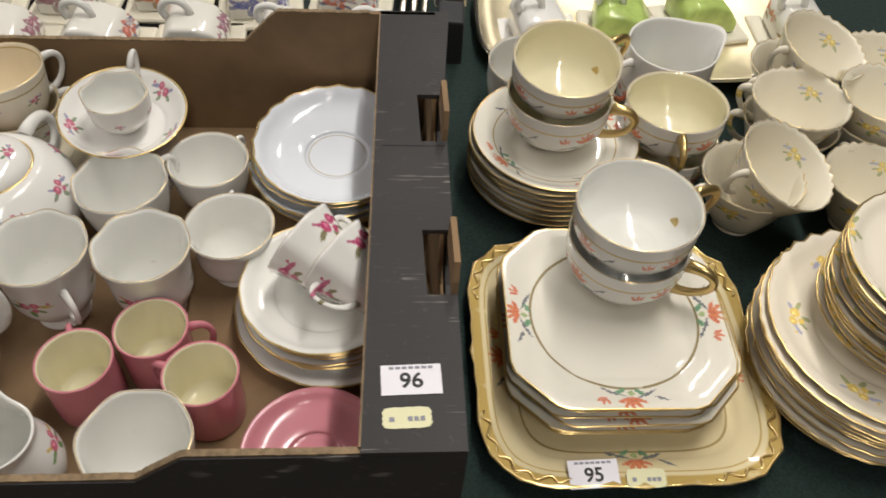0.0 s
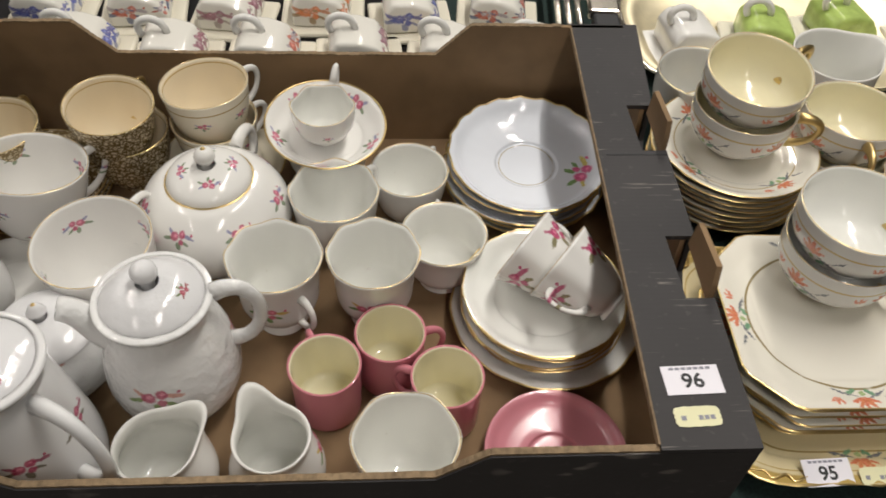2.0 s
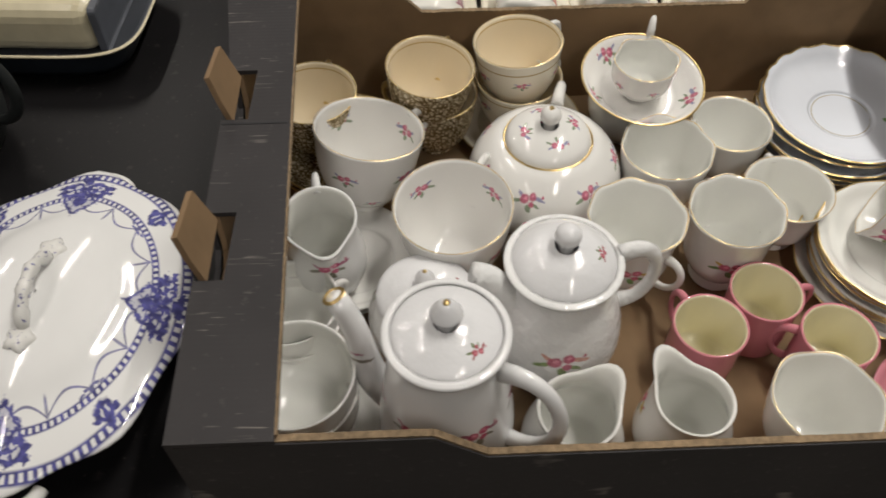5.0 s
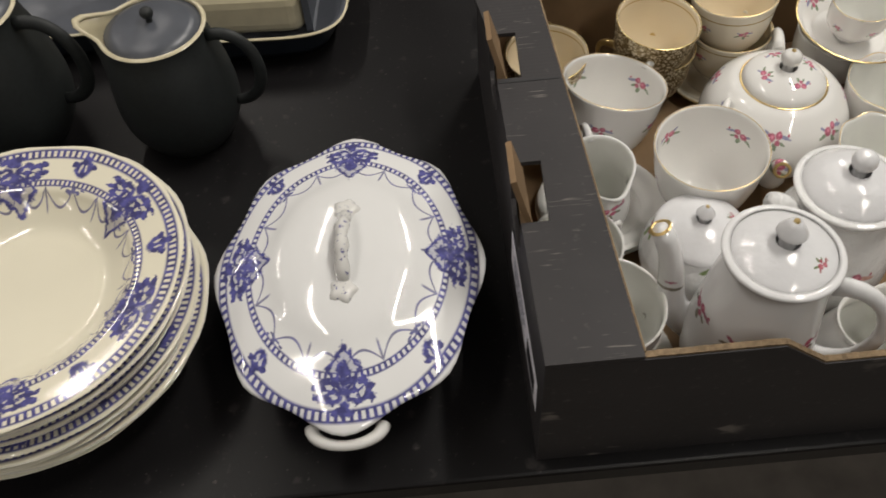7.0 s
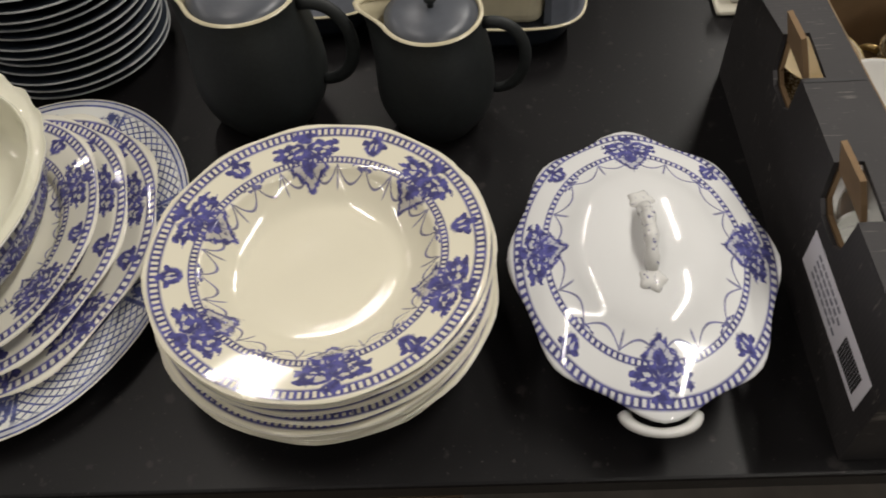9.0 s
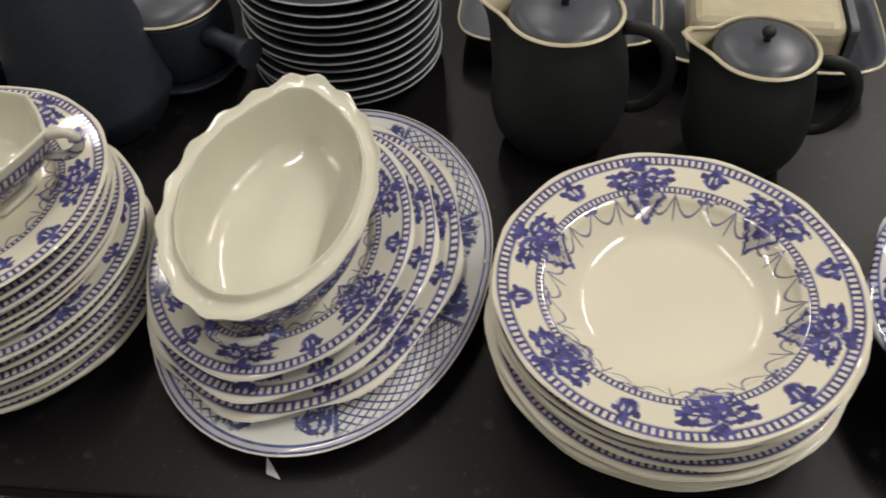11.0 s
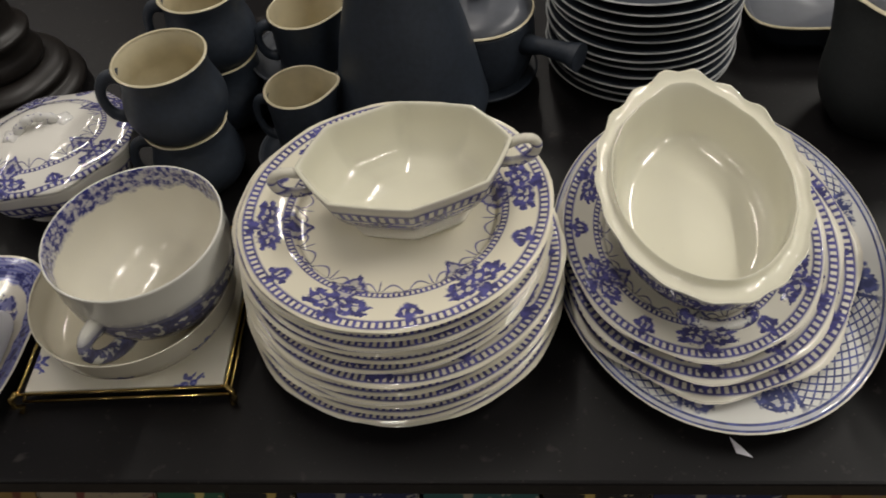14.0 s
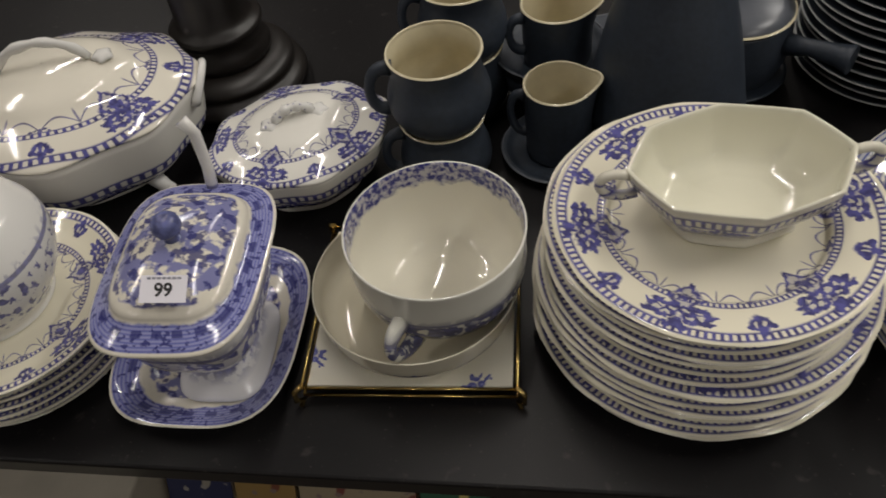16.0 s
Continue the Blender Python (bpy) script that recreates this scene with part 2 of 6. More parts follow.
        edge = n.step(n.m("ABSOLUTE", n.m("SUBTRACT", panel, 0.225)), 0.006, 0.012)
        belt = ring(0.845, 0.10)
        net = n.m("MULTIPLY", n.m("MAXIMUM", n.m("MULTIPLY", net, n.m("SUBTRACT", 1.0, keep)), edge), belt)
        sprig, _ = heads(12, 0.0, 0.845, 0.17, 0.095)
        masks = [ring(0.988, 0.006), ring(0.957, 0.007), n.m("MULTIPLY", ring(0.972, 0.012), 0.35), ring(0.735, 0.008), n.m("MULTIPLY", net, 1.0), n.m("MULTIPLY", n.m("MULTIPLY", sprig, keep), belt)]
    if dense:
        grain = n.step(n.noise(8.5 / R, 5).outputs[0], dense - 0.02, dense + 0.03)
        if field:
            fine = n.step(n.noise(12 / R, 3).outputs[0], 0.44, 0.54)
            # rim band for undersides: blue print, plus shade between stacked plates as colour
            masks = [n.m("MULTIPLY", ring(0.87, 0.125), n.m("ADD", 0.55, n.m("MULTIPLY", fine, 0.4))), n.m("MULTIPLY", n.m("MULTIPLY", grain, n.step(v, 0.56, 0.60)), 0.85), ring(0.665, 0.008)]
        else:
            masks = [n.m("MULTIPLY", n.m("MULTIPLY", grain, 0.92), ring(0.42, 0.27)), n.m("MULTIPLY", ring(0.66, 0.02), 0.8)]
    if rim_bush:
        depth = n.m("ADD", v, n.m("MULTIPLY", n.m("SUBTRACT", n.noise(60, 3).outputs[0], 0.5), 0.22))
        masks = [n.m("MULTIPLY", n.m("SUBTRACT", 1.0, n.step(depth, 0.77, 0.82)), n.m("ADD", 0.42, n.m("MULTIPLY", n.step(n.noise(200, 3).outputs[0], 0.42, 0.60), 0.7)))]
    total = masks[0]
    for k in masks[1:]:
        total = n.m("MAXIMUM", total, k)
    n.put(n.bsdf.inputs["Base Color"], n.mix(n.m("MULTIPLY", total, 0.94), col, ink))
    n.put(n.bsdf.inputs["Roughness"], 0.08)
    n.put(n.bsdf.inputs["Coat Weight"], 0.22)
    n.put(n.bsdf.inputs["Coat Roughness"], 0.04)
    n.bump(n.noise(30, 2).outputs[0], 0.07, 0.002)
    return n.mat


# ---- mesh helpers ----
def part(name, bm, material, parent, label=""):
    """Links a bmesh as one mesh object under a thing or a part."""
    me = bpy.data.meshes.new(name)
    bm.normal_update()
    bm.to_mesh(me)
    bm.free()
    for k in material if isinstance(material, (list, tuple)) else (material,):
        me.materials.append(k)
    ob = new(name, me)
    ob.parent = parent
    if label:
        ob["label"] = label
    return ob


def thing(name, m, label, category, group="", kind=""):
    ob = new(name)
    ob.empty_display_size = 0.02
    ob.matrix_basis = m
    return tagged(ob, label, category, group, kind)


def solid(name, bm, material, m, label="", category="", group="", kind=""):
    ob = part(name, bm, material, None)
    ob.matrix_basis = m
    return tagged(ob, label, category, group, kind)


def lathe(prof, seg=56, mod=None, split=None):
    """A turned shell from (r, z) pairs. mod(angle, r, z) gives x, y, z. Faces from the pair number split on take the second material."""
    bm = bmesh.new()
    mod = mod or (lambda a, r, z: (r * math.cos(a), r * math.sin(a), z))
    rings = []
    for r, z in prof:
        if r < 1e-6:
            rings.append([bm.verts.new(mod(0, 0, z))])
        else:
            rings.append([bm.verts.new(mod(2 * math.pi * i / seg, r, z)) for i in range(seg)])
    for k in range(len(rings) - 1):
        a, b = rings[k], rings[k + 1]
        for i in range(seg):
            j = (i + 1) % seg
            if len(a) == 1 and len(b) == 1:
                continue
            if len(a) == 1:
                f = bm.faces.new((a[0], b[j], b[i]))
            elif len(b) == 1:
                f = bm.faces.new((a[i], a[j], b[0]))
            else:
                f = bm.faces.new((a[i], a[j], b[j], b[i]))
            f.smooth = True
            if split is not None and k >= split:
                f.material_index = 1
    return bm


def waved(n=0, amp=0.0, power=3, R=1.0, a=1.0, b=1.0, lift=0.0, poly=0, sharp=0.7, turn=0.0):
    """A form for lathe: scalloped, stretched and facetted outlines that grow towards the rim."""
    def mod(t, r, z):
        k = (r / R) ** power if R else 1
        f = 1 + amp * k * math.cos(n * (t - turn)) if n else 1
        if poly:
            w = 2 * math.pi / poly
            s = (t - turn + w / 2) % w - w / 2
            f *= (1 - sharp) + sharp * math.cos(w / 2) / math.cos(s) * 1.03
        up = lift * k * math.cos(n * (t - turn)) if n else 0
        return r * f * a * math.cos(t), r * f * b * math.sin(t), z + up
    return mod


def tube(pts, radii, seg=10, flat=1.0, caps=True):
    """A rod along pts, with a radius at each; flat squeezes it sideways."""
    bm = bmesh.new()
    rings = []
    pts = [Vector(p) for p in pts]
    side = None
    for i, p in enumerate(pts):
        d = (pts[min(i + 1, len(pts) - 1)] - pts[max(i - 1, 0)]).normalized()
        if side is None:
            side = d.cross(Vector((0.31, 0.2, 0.93)))
            if side.length < 0.1:
                side = d.cross(Vector((1, 0, 0)))
        side = (side - d * side.dot(d)).normalized()
        up = side.cross(d).normalized()
        r = radii[i] if isinstance(radii, (list, tuple)) else radii
        rings.append([bm.verts.new(p + side * (r * flat * math.cos(2 * math.pi * k / seg)) + up * (r * math.sin(2 * math.pi * k / seg))) for k in range(seg)])
    for a, b in zip(rings, rings[1:]):
        for i in range(seg):
            j = (i + 1) % seg
            bm.faces.new((a[i], a[j], b[j], b[i])).smooth = True
    if caps:
        bm.faces.new(list(reversed(rings[0])))
        bm.faces.new(rings[-1])
    bmesh.ops.recalc_face_normals(bm, faces=bm.faces)
    return bm


def bezier(p0, p1, p2, p3, n=14):
    p0, p1, p2, p3 = (Vector(p) for p in (p0, p1, p2, p3))
    return [(1 - t) ** 3 * p0 + 3 * t * (1 - t) ** 2 * p1 + 3 * t * t * (1 - t) * p2 + t ** 3 * p3 for t in (i / n for i in range(n + 1))]


def handle_path(top, bottom, out, turn, rise=0.006):
    """A loop handle in the upright plane at the angle turn (degrees); top and bottom are (r, z)."""
    c, s = math.cos(radians(turn)), math.sin(radians(turn))
    at = lambda r, z: (r * c, r * s, z)
    h = top[1] - bottom[1]
    return bezier(at(*top), at(top[0] + out * 1.35, top[1] + rise + 0.12 * h), at(bottom[0] + out * 1.25, bottom[1] - 0.05 * h), at(*bottom), 16)


def block(x0, x1, y0, y1, z0, z1, bevel=0.0, seg=2):
    bm = bmesh.new()
    bmesh.ops.create_cube(bm, size=1)
    for v in bm.verts:
        v.co = ((x0 + x1) / 2 + v.co.x * (x1 - x0), (y0 + y1) / 2 + v.co.y * (y1 - y0), (z0 + z1) / 2 + v.co.z * (z1 - z0))
    if bevel:
        bmesh.ops.bevel(bm, geom=bm.edges[:], offset=bevel, segments=seg, affect="EDGES", profile=0.5)
    return bm


def sheet(outline, thick, frame_m=None):
    """A board of that thickness from an outline in its own plane (x, y), laid by the matrix."""
    bm = bmesh.new()
    low = [bm.verts.new((x, y, 0)) for x, y in outline]
    high = [bm.verts.new((x, y, thick)) for x, y in outline]
    bm.faces.new(list(reversed(low)))
    bm.faces.new(high)
    n = len(outline)
    for i in range(n):
        bm.faces.new((low[i], low[(i + 1) % n], high[(i + 1) % n], high[i]))
    bmesh.ops.recalc_face_normals(bm, faces=bm.faces)
    if frame_m is not None:
        bm.transform(frame_m)
    return bm


def rim_ring(R, z, r=0.0009, mod=None, seg=56):
    return lathe([(R + r * math.cos(a), z + r * math.sin(a)) for a in (0, 1.57, 3.14, 4.71, 6.283)], seg, mod)

RED_SPRAY = spray(0.0055)
gold = plain("gilding", GOLD_C, 0.28, 0.9, 0.15, 90)
brass = plain("polished_brass", (0.62, 0.45, 0.17), 0.2, 1.0, 0.15, 60)
white_china = china("white_china")
white_in = china("white_inside", (0.80, 0.80, 0.76))
cream_in = china("cream_inside", (0.80, 0.74, 0.52))
yellow_in = china("pale_yellow_inside", (0.80, 0.75, 0.54))
rose_cup = china("rose_spray_china", motifs=((5, 0.1, 0.04, 0.048, RED_SPRAY), (5, 0.6, 0.03, 0.022, spray(0.003))))
rose_cup_in = china("rose_spray_inside", motifs=((4, 0.1, 0.04, 0.055, spray(0.006)),))
rose_pot = china("rose_teapot_china", motifs=((7, 0.1, 0.058, 0.070, spray(0.0065)),))
rose_lid = china("rose_lid_china", mode="r", motifs=((4, 0.2, 0.022, 0.022, spray(0.005)),))
rose_saucer = china("rose_saucer_china", mode="r", motifs=((5, 0.2, 0.045, 0.045, spray(0.006)),))
foot_rose = china("rose_and_leaf_china", motifs=((3, 0.333, 0.032, 0.046, spray(0.008, (0.5, 0.08, 0.16), (0.1, 0.22, 0.04), (0.55, 0.4, 0.08))),))
big_rose_saucer = china("pale_saucer_with_roses", (0.75, 0.78, 0.84), mode="r", bands=((0.026, 0.0005, (0.45, 0.40, 0.30)),),
                        motifs=((1, 0.55, 0.054, 0.052, spray(0.011, (0.6, 0.07, 0.22), (0.12, 0.25, 0.05), (0.6, 0.5, 0.12))),))
wild_rose = china("single_rose_china", motifs=((3, 0.3, 0.034, 0.042, spray(0.010, (0.42, 0.02, 0.12), (0.16, 0.14, 0.05), (0.4, 0.05, 0.14))),))
jug_rose = china("milk_jug_china", (0.78, 0.78, 0.77), motifs=((3, 0.15, 0.03, 0.062, spray(0.0085, (0.45, 0.03, 0.12), (0.14, 0.13, 0.08), (0.35, 0.08, 0.16))),))
emboss = china("embossed_white_china", (0.78, 0.78, 0.77), relief=0.9, motifs=((3, 0.333, 0.046, 0.060, spray(0.0095, (0.42, 0.08, 0.14), (0.16, 0.24, 0.06), (0.5, 0.25, 0.2))),))
emboss_lid = china("embossed_lid", (0.78, 0.78, 0.79), mode="r", relief=0.3, motifs=((1, 0.55, 0.025, 0.024, spray(0.0035, (0.35, 0.05, 0.08), (0.12, 0.16, 0.06), (0.3, 0.1, 0.1))),))
white_pot = china("coffee_pot_china", (0.78, 0.78, 0.78), motifs=((6, 0.1, 0.04, 0.092, spray(0.0075, (0.4, 0.03, 0.10), (0.14, 0.12, 0.08), (0.3, 0.06, 0.12))),))
pink_out = china("pink_glaze", (0.60, 0.22, 0.26))
pink_saucer = china("pink_saucer_glaze", (0.66, 0.26, 0.31), mode="r", rough=0.2)


def poppy(r, up=1):
    """A fan-shaped orange bloom with a bud, stems and leaves; up gives the way that it opens."""
    out = [(-1.5 * r, -0.75 * r * up, 1.3 * r, 0.13 * r, (0.12, 0.13, 0.15), 0.25), (1.5 * r, -0.6 * r * up, 1.2 * r, 0.13 * r, (0.12, 0.13, 0.16), -0.3),
           (2.4 * r, 0.1 * r * up, 0.7 * r, 0.12 * r, (0.14, 0.15, 0.17), 0.7), (0.9 * r, -0.9 * r * up, 0.50 * r, 0.26 * r, (0.10, 0.26, 0.14), 0.6),
           (-0.8 * r, -1.0 * r * up, 0.50 * r, 0.24 * r, (0.12, 0.28, 0.15), -0.5), (0.1 * r, -0.75 * r * up, 0.30 * r, 0.30 * r, (0.30, 0.40, 0.16))]
    for k in range(-2, 3):
        a = 0.52 * k
        out.append((0.72 * r * math.sin(a), (0.72 * r * math.cos(a) - 0.35 * r) * up, 0.20 * r, 0.66 * r, (0.58, 0.14 + 0.03 * (k % 2), 0.06), -a * up))
    for k in (-1, 0, 1):
        out.append((-2.2 * r + 0.30 * r * k, (0.35 - 0.12 * abs(k)) * r * up, 0.15 * r, 0.42 * r, (0.60, 0.16, 0.08), -0.5 * k * up))
    return tuple(out)


poppy_cup = china("poppy_cup_china", (0.80, 0.78, 0.74), bands=((0.040, 0.0008, GOLD_C),), motifs=((4, 0.2, 0.046, 0.030, poppy(0.0095)),))
poppy_plate = china("poppy_plate_china", (0.80, 0.77, 0.68), mode="r", motifs=((4, 0.5, 0.080, 0.078, poppy(0.0095)),), bands=((0.066, 0.0010, (0.30, 0.24, 0.12)),))
poppy_saucer = china("poppy_saucer_china", (0.80, 0.77, 0.68), mode="r", motifs=((4, 0.1, 0.060, 0.062, poppy(0.0085)),), bands=((0.058, 0.0006, (0.45, 0.34, 0.15)),))
poppy_tray = china("poppy_tray_china", (0.74, 0.64, 0.40), mode="r", motifs=((4, 0.5, 0.106, 0.094, poppy(0.0105)),), bands=((0.083, 0.0008, (0.38, 0.28, 0.12)), (0.1125, 0.0042, (0.50, 0.36, 0.12)), (0.104, 0.0006, (0.5, 0.36, 0.14))), square=5.0)
yellow_fl = spray(0.008, (0.70, 0.50, 0.10), (0.30, 0.33, 0.14), (0.35, 0.36, 0.5))
scallop_cup = china("yellow_flower_china", (0.80, 0.75, 0.62), motifs=((5, 0.3, 0.04, 0.045, yellow_fl),))
scallop_in = china("yellow_flower_inside", (0.80, 0.75, 0.62), motifs=((3, 0.1, 0.035, 0.045, spray(0.006, (0.66, 0.52, 0.15), (0.35, 0.38, 0.22), (0.4, 0.42, 0.55))),))
scallop_plate = china("yellow_flower_plate", (0.80, 0.74, 0.62), mode="r", motifs=((6, 0.1, 0.07, 0.072, yellow_fl),))
garland = china("garland_china", (0.78, 0.72, 0.58), bands=((0.052, 0.0007, (0.4, 0.28, 0.1)),), motifs=((6, 0.0, 0.036, 0.040, spray(0.004)),))
peach_in = china("peach_inside", (0.80, 0.70, 0.52), bands=((0.058, 0.0006, (0.5, 0.35, 0.12)),))


def gilt_scroll(name):
    """Cream ware covered in fine dull gilt scrollwork."""
    n = Nodes(name)
    co = n.object_co()
    warp = n.vec("ADD", co, n.vec("MULTIPLY", n.noise(140, 2).outputs[1], (0.010, 0.010, 0.010)))
    cells = n.node("ShaderNodeTexVoronoi")
    cells.feature = "DISTANCE_TO_EDGE"
    n.put(cells.inputs["Vector"], warp)
    cells.inputs["Scale"].default_value = 210
    line = n.step(cells.outputs["Distance"], 0.10, 0.17)
    curl = n.m("ABSOLUTE", n.m("SUBTRACT", n.noise(330, 2, warp).outputs[0], 0.5))
    k = n.m("MAXIMUM", line, n.m("MULTIPLY", n.step(curl, 0.03, 0.06), 0.7))
    n.put(n.bsdf.inputs["Base Color"], n.mix(k, (0.62, 0.54, 0.40), (0.24, 0.17, 0.07)))
    n.put(n.bsdf.inputs["Roughness"], 0.25)
    n.put(n.bsdf.inputs["Metallic"], n.m("MULTIPLY", k, 0.5))
    return n.mat


filigree, filigree_flat = gilt_scroll("gilt_scroll_cup"), gilt_scroll("gilt_scroll_saucer")
# its dark blue band is print and also the painted shadow of stack gaps
shaded_under = blueware("shaded_earthenware_underside", 0.140, base=(0.66, 0.62, 0.52), inner=0.72, dense=0.44)
cream_under, cream_rim = china("cream_underside", (0.70, 0.64, 0.50)), china("cream_rim", (0.76, 0.72, 0.62))
stone_dark = plain("dark_green_stoneware", (0.017, 0.020, 0.020), 0.6, 0, 0.2, 220, 0.05)
stone_blue = plain("blue_grey_stoneware", (0.026, 0.034, 0.048), 0.5, 0, 0.2, 180, 0.04)
stone_pale = plain("pale_blue_glaze", (0.085, 0.092, 0.108), 0.34, 0, 0.12, 60)
stone_cream = plain("cream_glaze", (0.58, 0.52, 0.36), 0.22, 0, 0.08, 60)
kraft = plain("kraft_board", (0.235, 0.150, 0.078), 0.85, 0, 0.16, 26, 0.15)
kraft_edge = plain("corrugated_edge", (0.22, 0.155, 0.09), 0.9, 0, 0.35, 240, 0.6)
paper = plain("label_paper", (0.80, 0.78, 0.84), 0.6, 0, 0.03, 30)
paper_y = plain("yellow_label_paper", (0.74, 0.72, 0.46), 0.6, 0, 0.05, 30)
ink_black = plain("black_ink", (0.012, 0.012, 0.014), 0.6, 0, 0.05, 30)
ink_grey = plain("grey_ink", (0.25, 0.25, 0.30), 0.6, 0, 0.05, 30)
ebony = plain("dark_turned_wood", (0.009, 0.007, 0.006), 0.4, 0, 0.3, 40)
rim_pale = plain("pale_stoneware_rim", (0.30, 0.31, 0.31), 0.3, 0, 0.2, 80)
steel = plain("plated_metal", (0.62, 0.58, 0.50), 0.18, 1.0, 0.1, 50)
pewter = plain("worn_silver_plate", (0.80, 0.72, 0.52), 0.52, 1.0, 0.12, 40)


def printed_board():
    """Dark printed cardboard with rub marks and faint flutes."""
    n = Nodes("dark_printed_board")
    co = n.object_co()
    rub = n.noise(14, 5).outputs[0]
    fine = n.noise(160, 3).outputs[0]
    sep = n.node("ShaderNodeSeparateXYZ")
    n.put(sep.inputs[0], co)
    flute = n.m("SINE", n.m("MULTIPLY", sep.outputs[1], 1500.0))
    scuff_map = n.node("ShaderNodeMapping")
    n.put(scuff_map.inputs[0], co)
    scuff_map.inputs["Scale"].default_value = (25, 420, 60)
    scuff = n.noise(1, 2, scuff_map.outputs[0]).outputs[0]
    patch = n.noise(22, 2).outputs[0]
    marks = n.m("MULTIPLY", n.step(scuff, 0.30, 0.36), n.step(patch, 0.41, 0.48))
    col = n.mix(n.step(rub, 0.30, 0.70), (0.040, 0.037, 0.038), (0.031, 0.029, 0.030))
    col = n.mix(n.m("MULTIPLY", n.step(fine, 0.30, 0.36), 0.25), col, (0.10, 0.09, 0.085))
    col = n.mix(n.m("MULTIPLY", marks, 0.7), col, (0.22, 0.20, 0.18))
    n.put(n.bsdf.inputs["Base Color"], col)
    n.put(n.bsdf.inputs["Roughness"], 0.55)
    n.put(n.bsdf.inputs["Specular IOR Level"], 0.25)
    n.bump(n.m("ADD", n.m("MULTIPLY", flute, 0.25), fine), 0.12, 0.001)
    return n.mat


def black_top():
    """The black table covering: dull sheen, dust and smears."""
    n = Nodes("black_table_covering")
    big = n.noise(3.2, 5).outputs[0]
    fine = n.noise(240, 3).outputs[0]
    dust = n.noise(55, 4).outputs[0]
    col = n.mix(n.step(big, 0.35, 0.68), (0.010, 0.0095, 0.010), (0.0065, 0.006, 0.0065))
    col = n.mix(n.m("MULTIPLY", n.step(dust, 0.27, 0.36), 0.22), col, (0.10, 0.09, 0.085))
    col = n.mix(n.m("MULTIPLY", n.step(fine, 0.27, 0.33), 0.3), col, (0.12, 0.11, 0.10))
    n.put(n.bsdf.inputs["Base Color"], col)
    n.put(n.bsdf.inputs["Roughness"], n.m("ADD", 0.30, n.m("MULTIPLY", big, 0.14)))
    n.put(n.bsdf.inputs["Specular IOR Level"], 0.22)
    n.bump(fine, 0.10, 0.0006)
    return n.mat


def green_cloth():
    n = Nodes("dark_green_baize")
    f = n.noise(420, 3).outputs[0]
    g = n.noise(6, 3).outputs[0]
    col = n.mix(n.step(f, 0.35, 0.65), (0.010, 0.030, 0.024), (0.004, 0.012, 0.011))
    col = n.mix(n.m("MULTIPLY", n.step(g, 0.3, 0.7), 0.4), col, (0.006, 0.014, 0.013))
    n.put(n.bsdf.inputs["Base Color"], col)
    n.put(n.bsdf.inputs["Roughness"], 0.95)
    n.bump(f, 0.5, 0.001)
    return n.mat


board_dark, table_black, baize = printed_board(), black_top(), green_cloth()

# ---- setting ----
leg_steel = plain("painted_steel", (0.05, 0.05, 0.052), 0.45, 0.6, 0.15, 40)
for tx in (-4.1, -2.85, -1.0, 0.9, 2.3):
    for ty in (0.42, 1.68):
        solid("table_leg", tube([Vector((tx, ty, -0.7497)), Vector((tx, ty, -0.0224))], 0.018, 12), leg_steel, Matrix(), "dark steel leg under the table", "table leg", kind="structure")
solid("table_top", block(-4.2, 2.4, 0.292, 1.75, -0.022, 0, 0.003), table_black, Matrix(), "long black table covered in dull vinyl", "table", kind="structure")
solid("table_cloth", block(-0.16, 2.38, 0.33, 1.70, 0.0, 0.003, 0.001), baize, Matrix(), "dark green baize cloth on the table", "cloth", kind="structure")
floor_mat = plain("worn_hall_floor", (0.16, 0.14, 0.12), 0.6, 0, 0.25, 14, 0.05)
wall_mat = plain("dull_hall_wall", (0.11, 0.10, 0.09), 0.8, 0, 0.08, 6)
ceil_mat = plain("white_ceiling", (0.42, 0.40, 0.37), 0.9, 0, 0.05, 4)
solid("floor", block(-6.2, 4.2, -3.2, 5.2, -0.85, -0.75), floor_mat, Matrix(), "worn brown hall floor", "floor", kind="structure")
solid("ceiling", block(-6.2, 4.2, -3.2, 5.2, 2.70, 2.80), ceil_mat, Matrix(), "plain grey hall ceiling", "ceiling", kind="structure")
solid("wall_south", block(-6.2, 4.2, -3.3, -3.2, -0.75, 2.40), wall_mat, Matrix(), "plain dull hall wall", "wall", kind="structure")
solid("wall_north", block(-6.2, 4.2, 5.2, 5.3, -0.75, 2.40), wall_mat, Matrix(), "plain dull hall wall", "wall", kind="structure")
solid("wall_west", block(-6.3, -6.2, -3.2, 5.2, -0.75, 2.40), wall_mat, Matrix(), "plain dull hall wall", "wall", kind="structure")
solid("wall_east", block(4.2, 4.3, -3.2, 5.2, -0.75, 2.40), wall_mat, Matrix(), "plain dull hall wall", "wall", kind="structure")


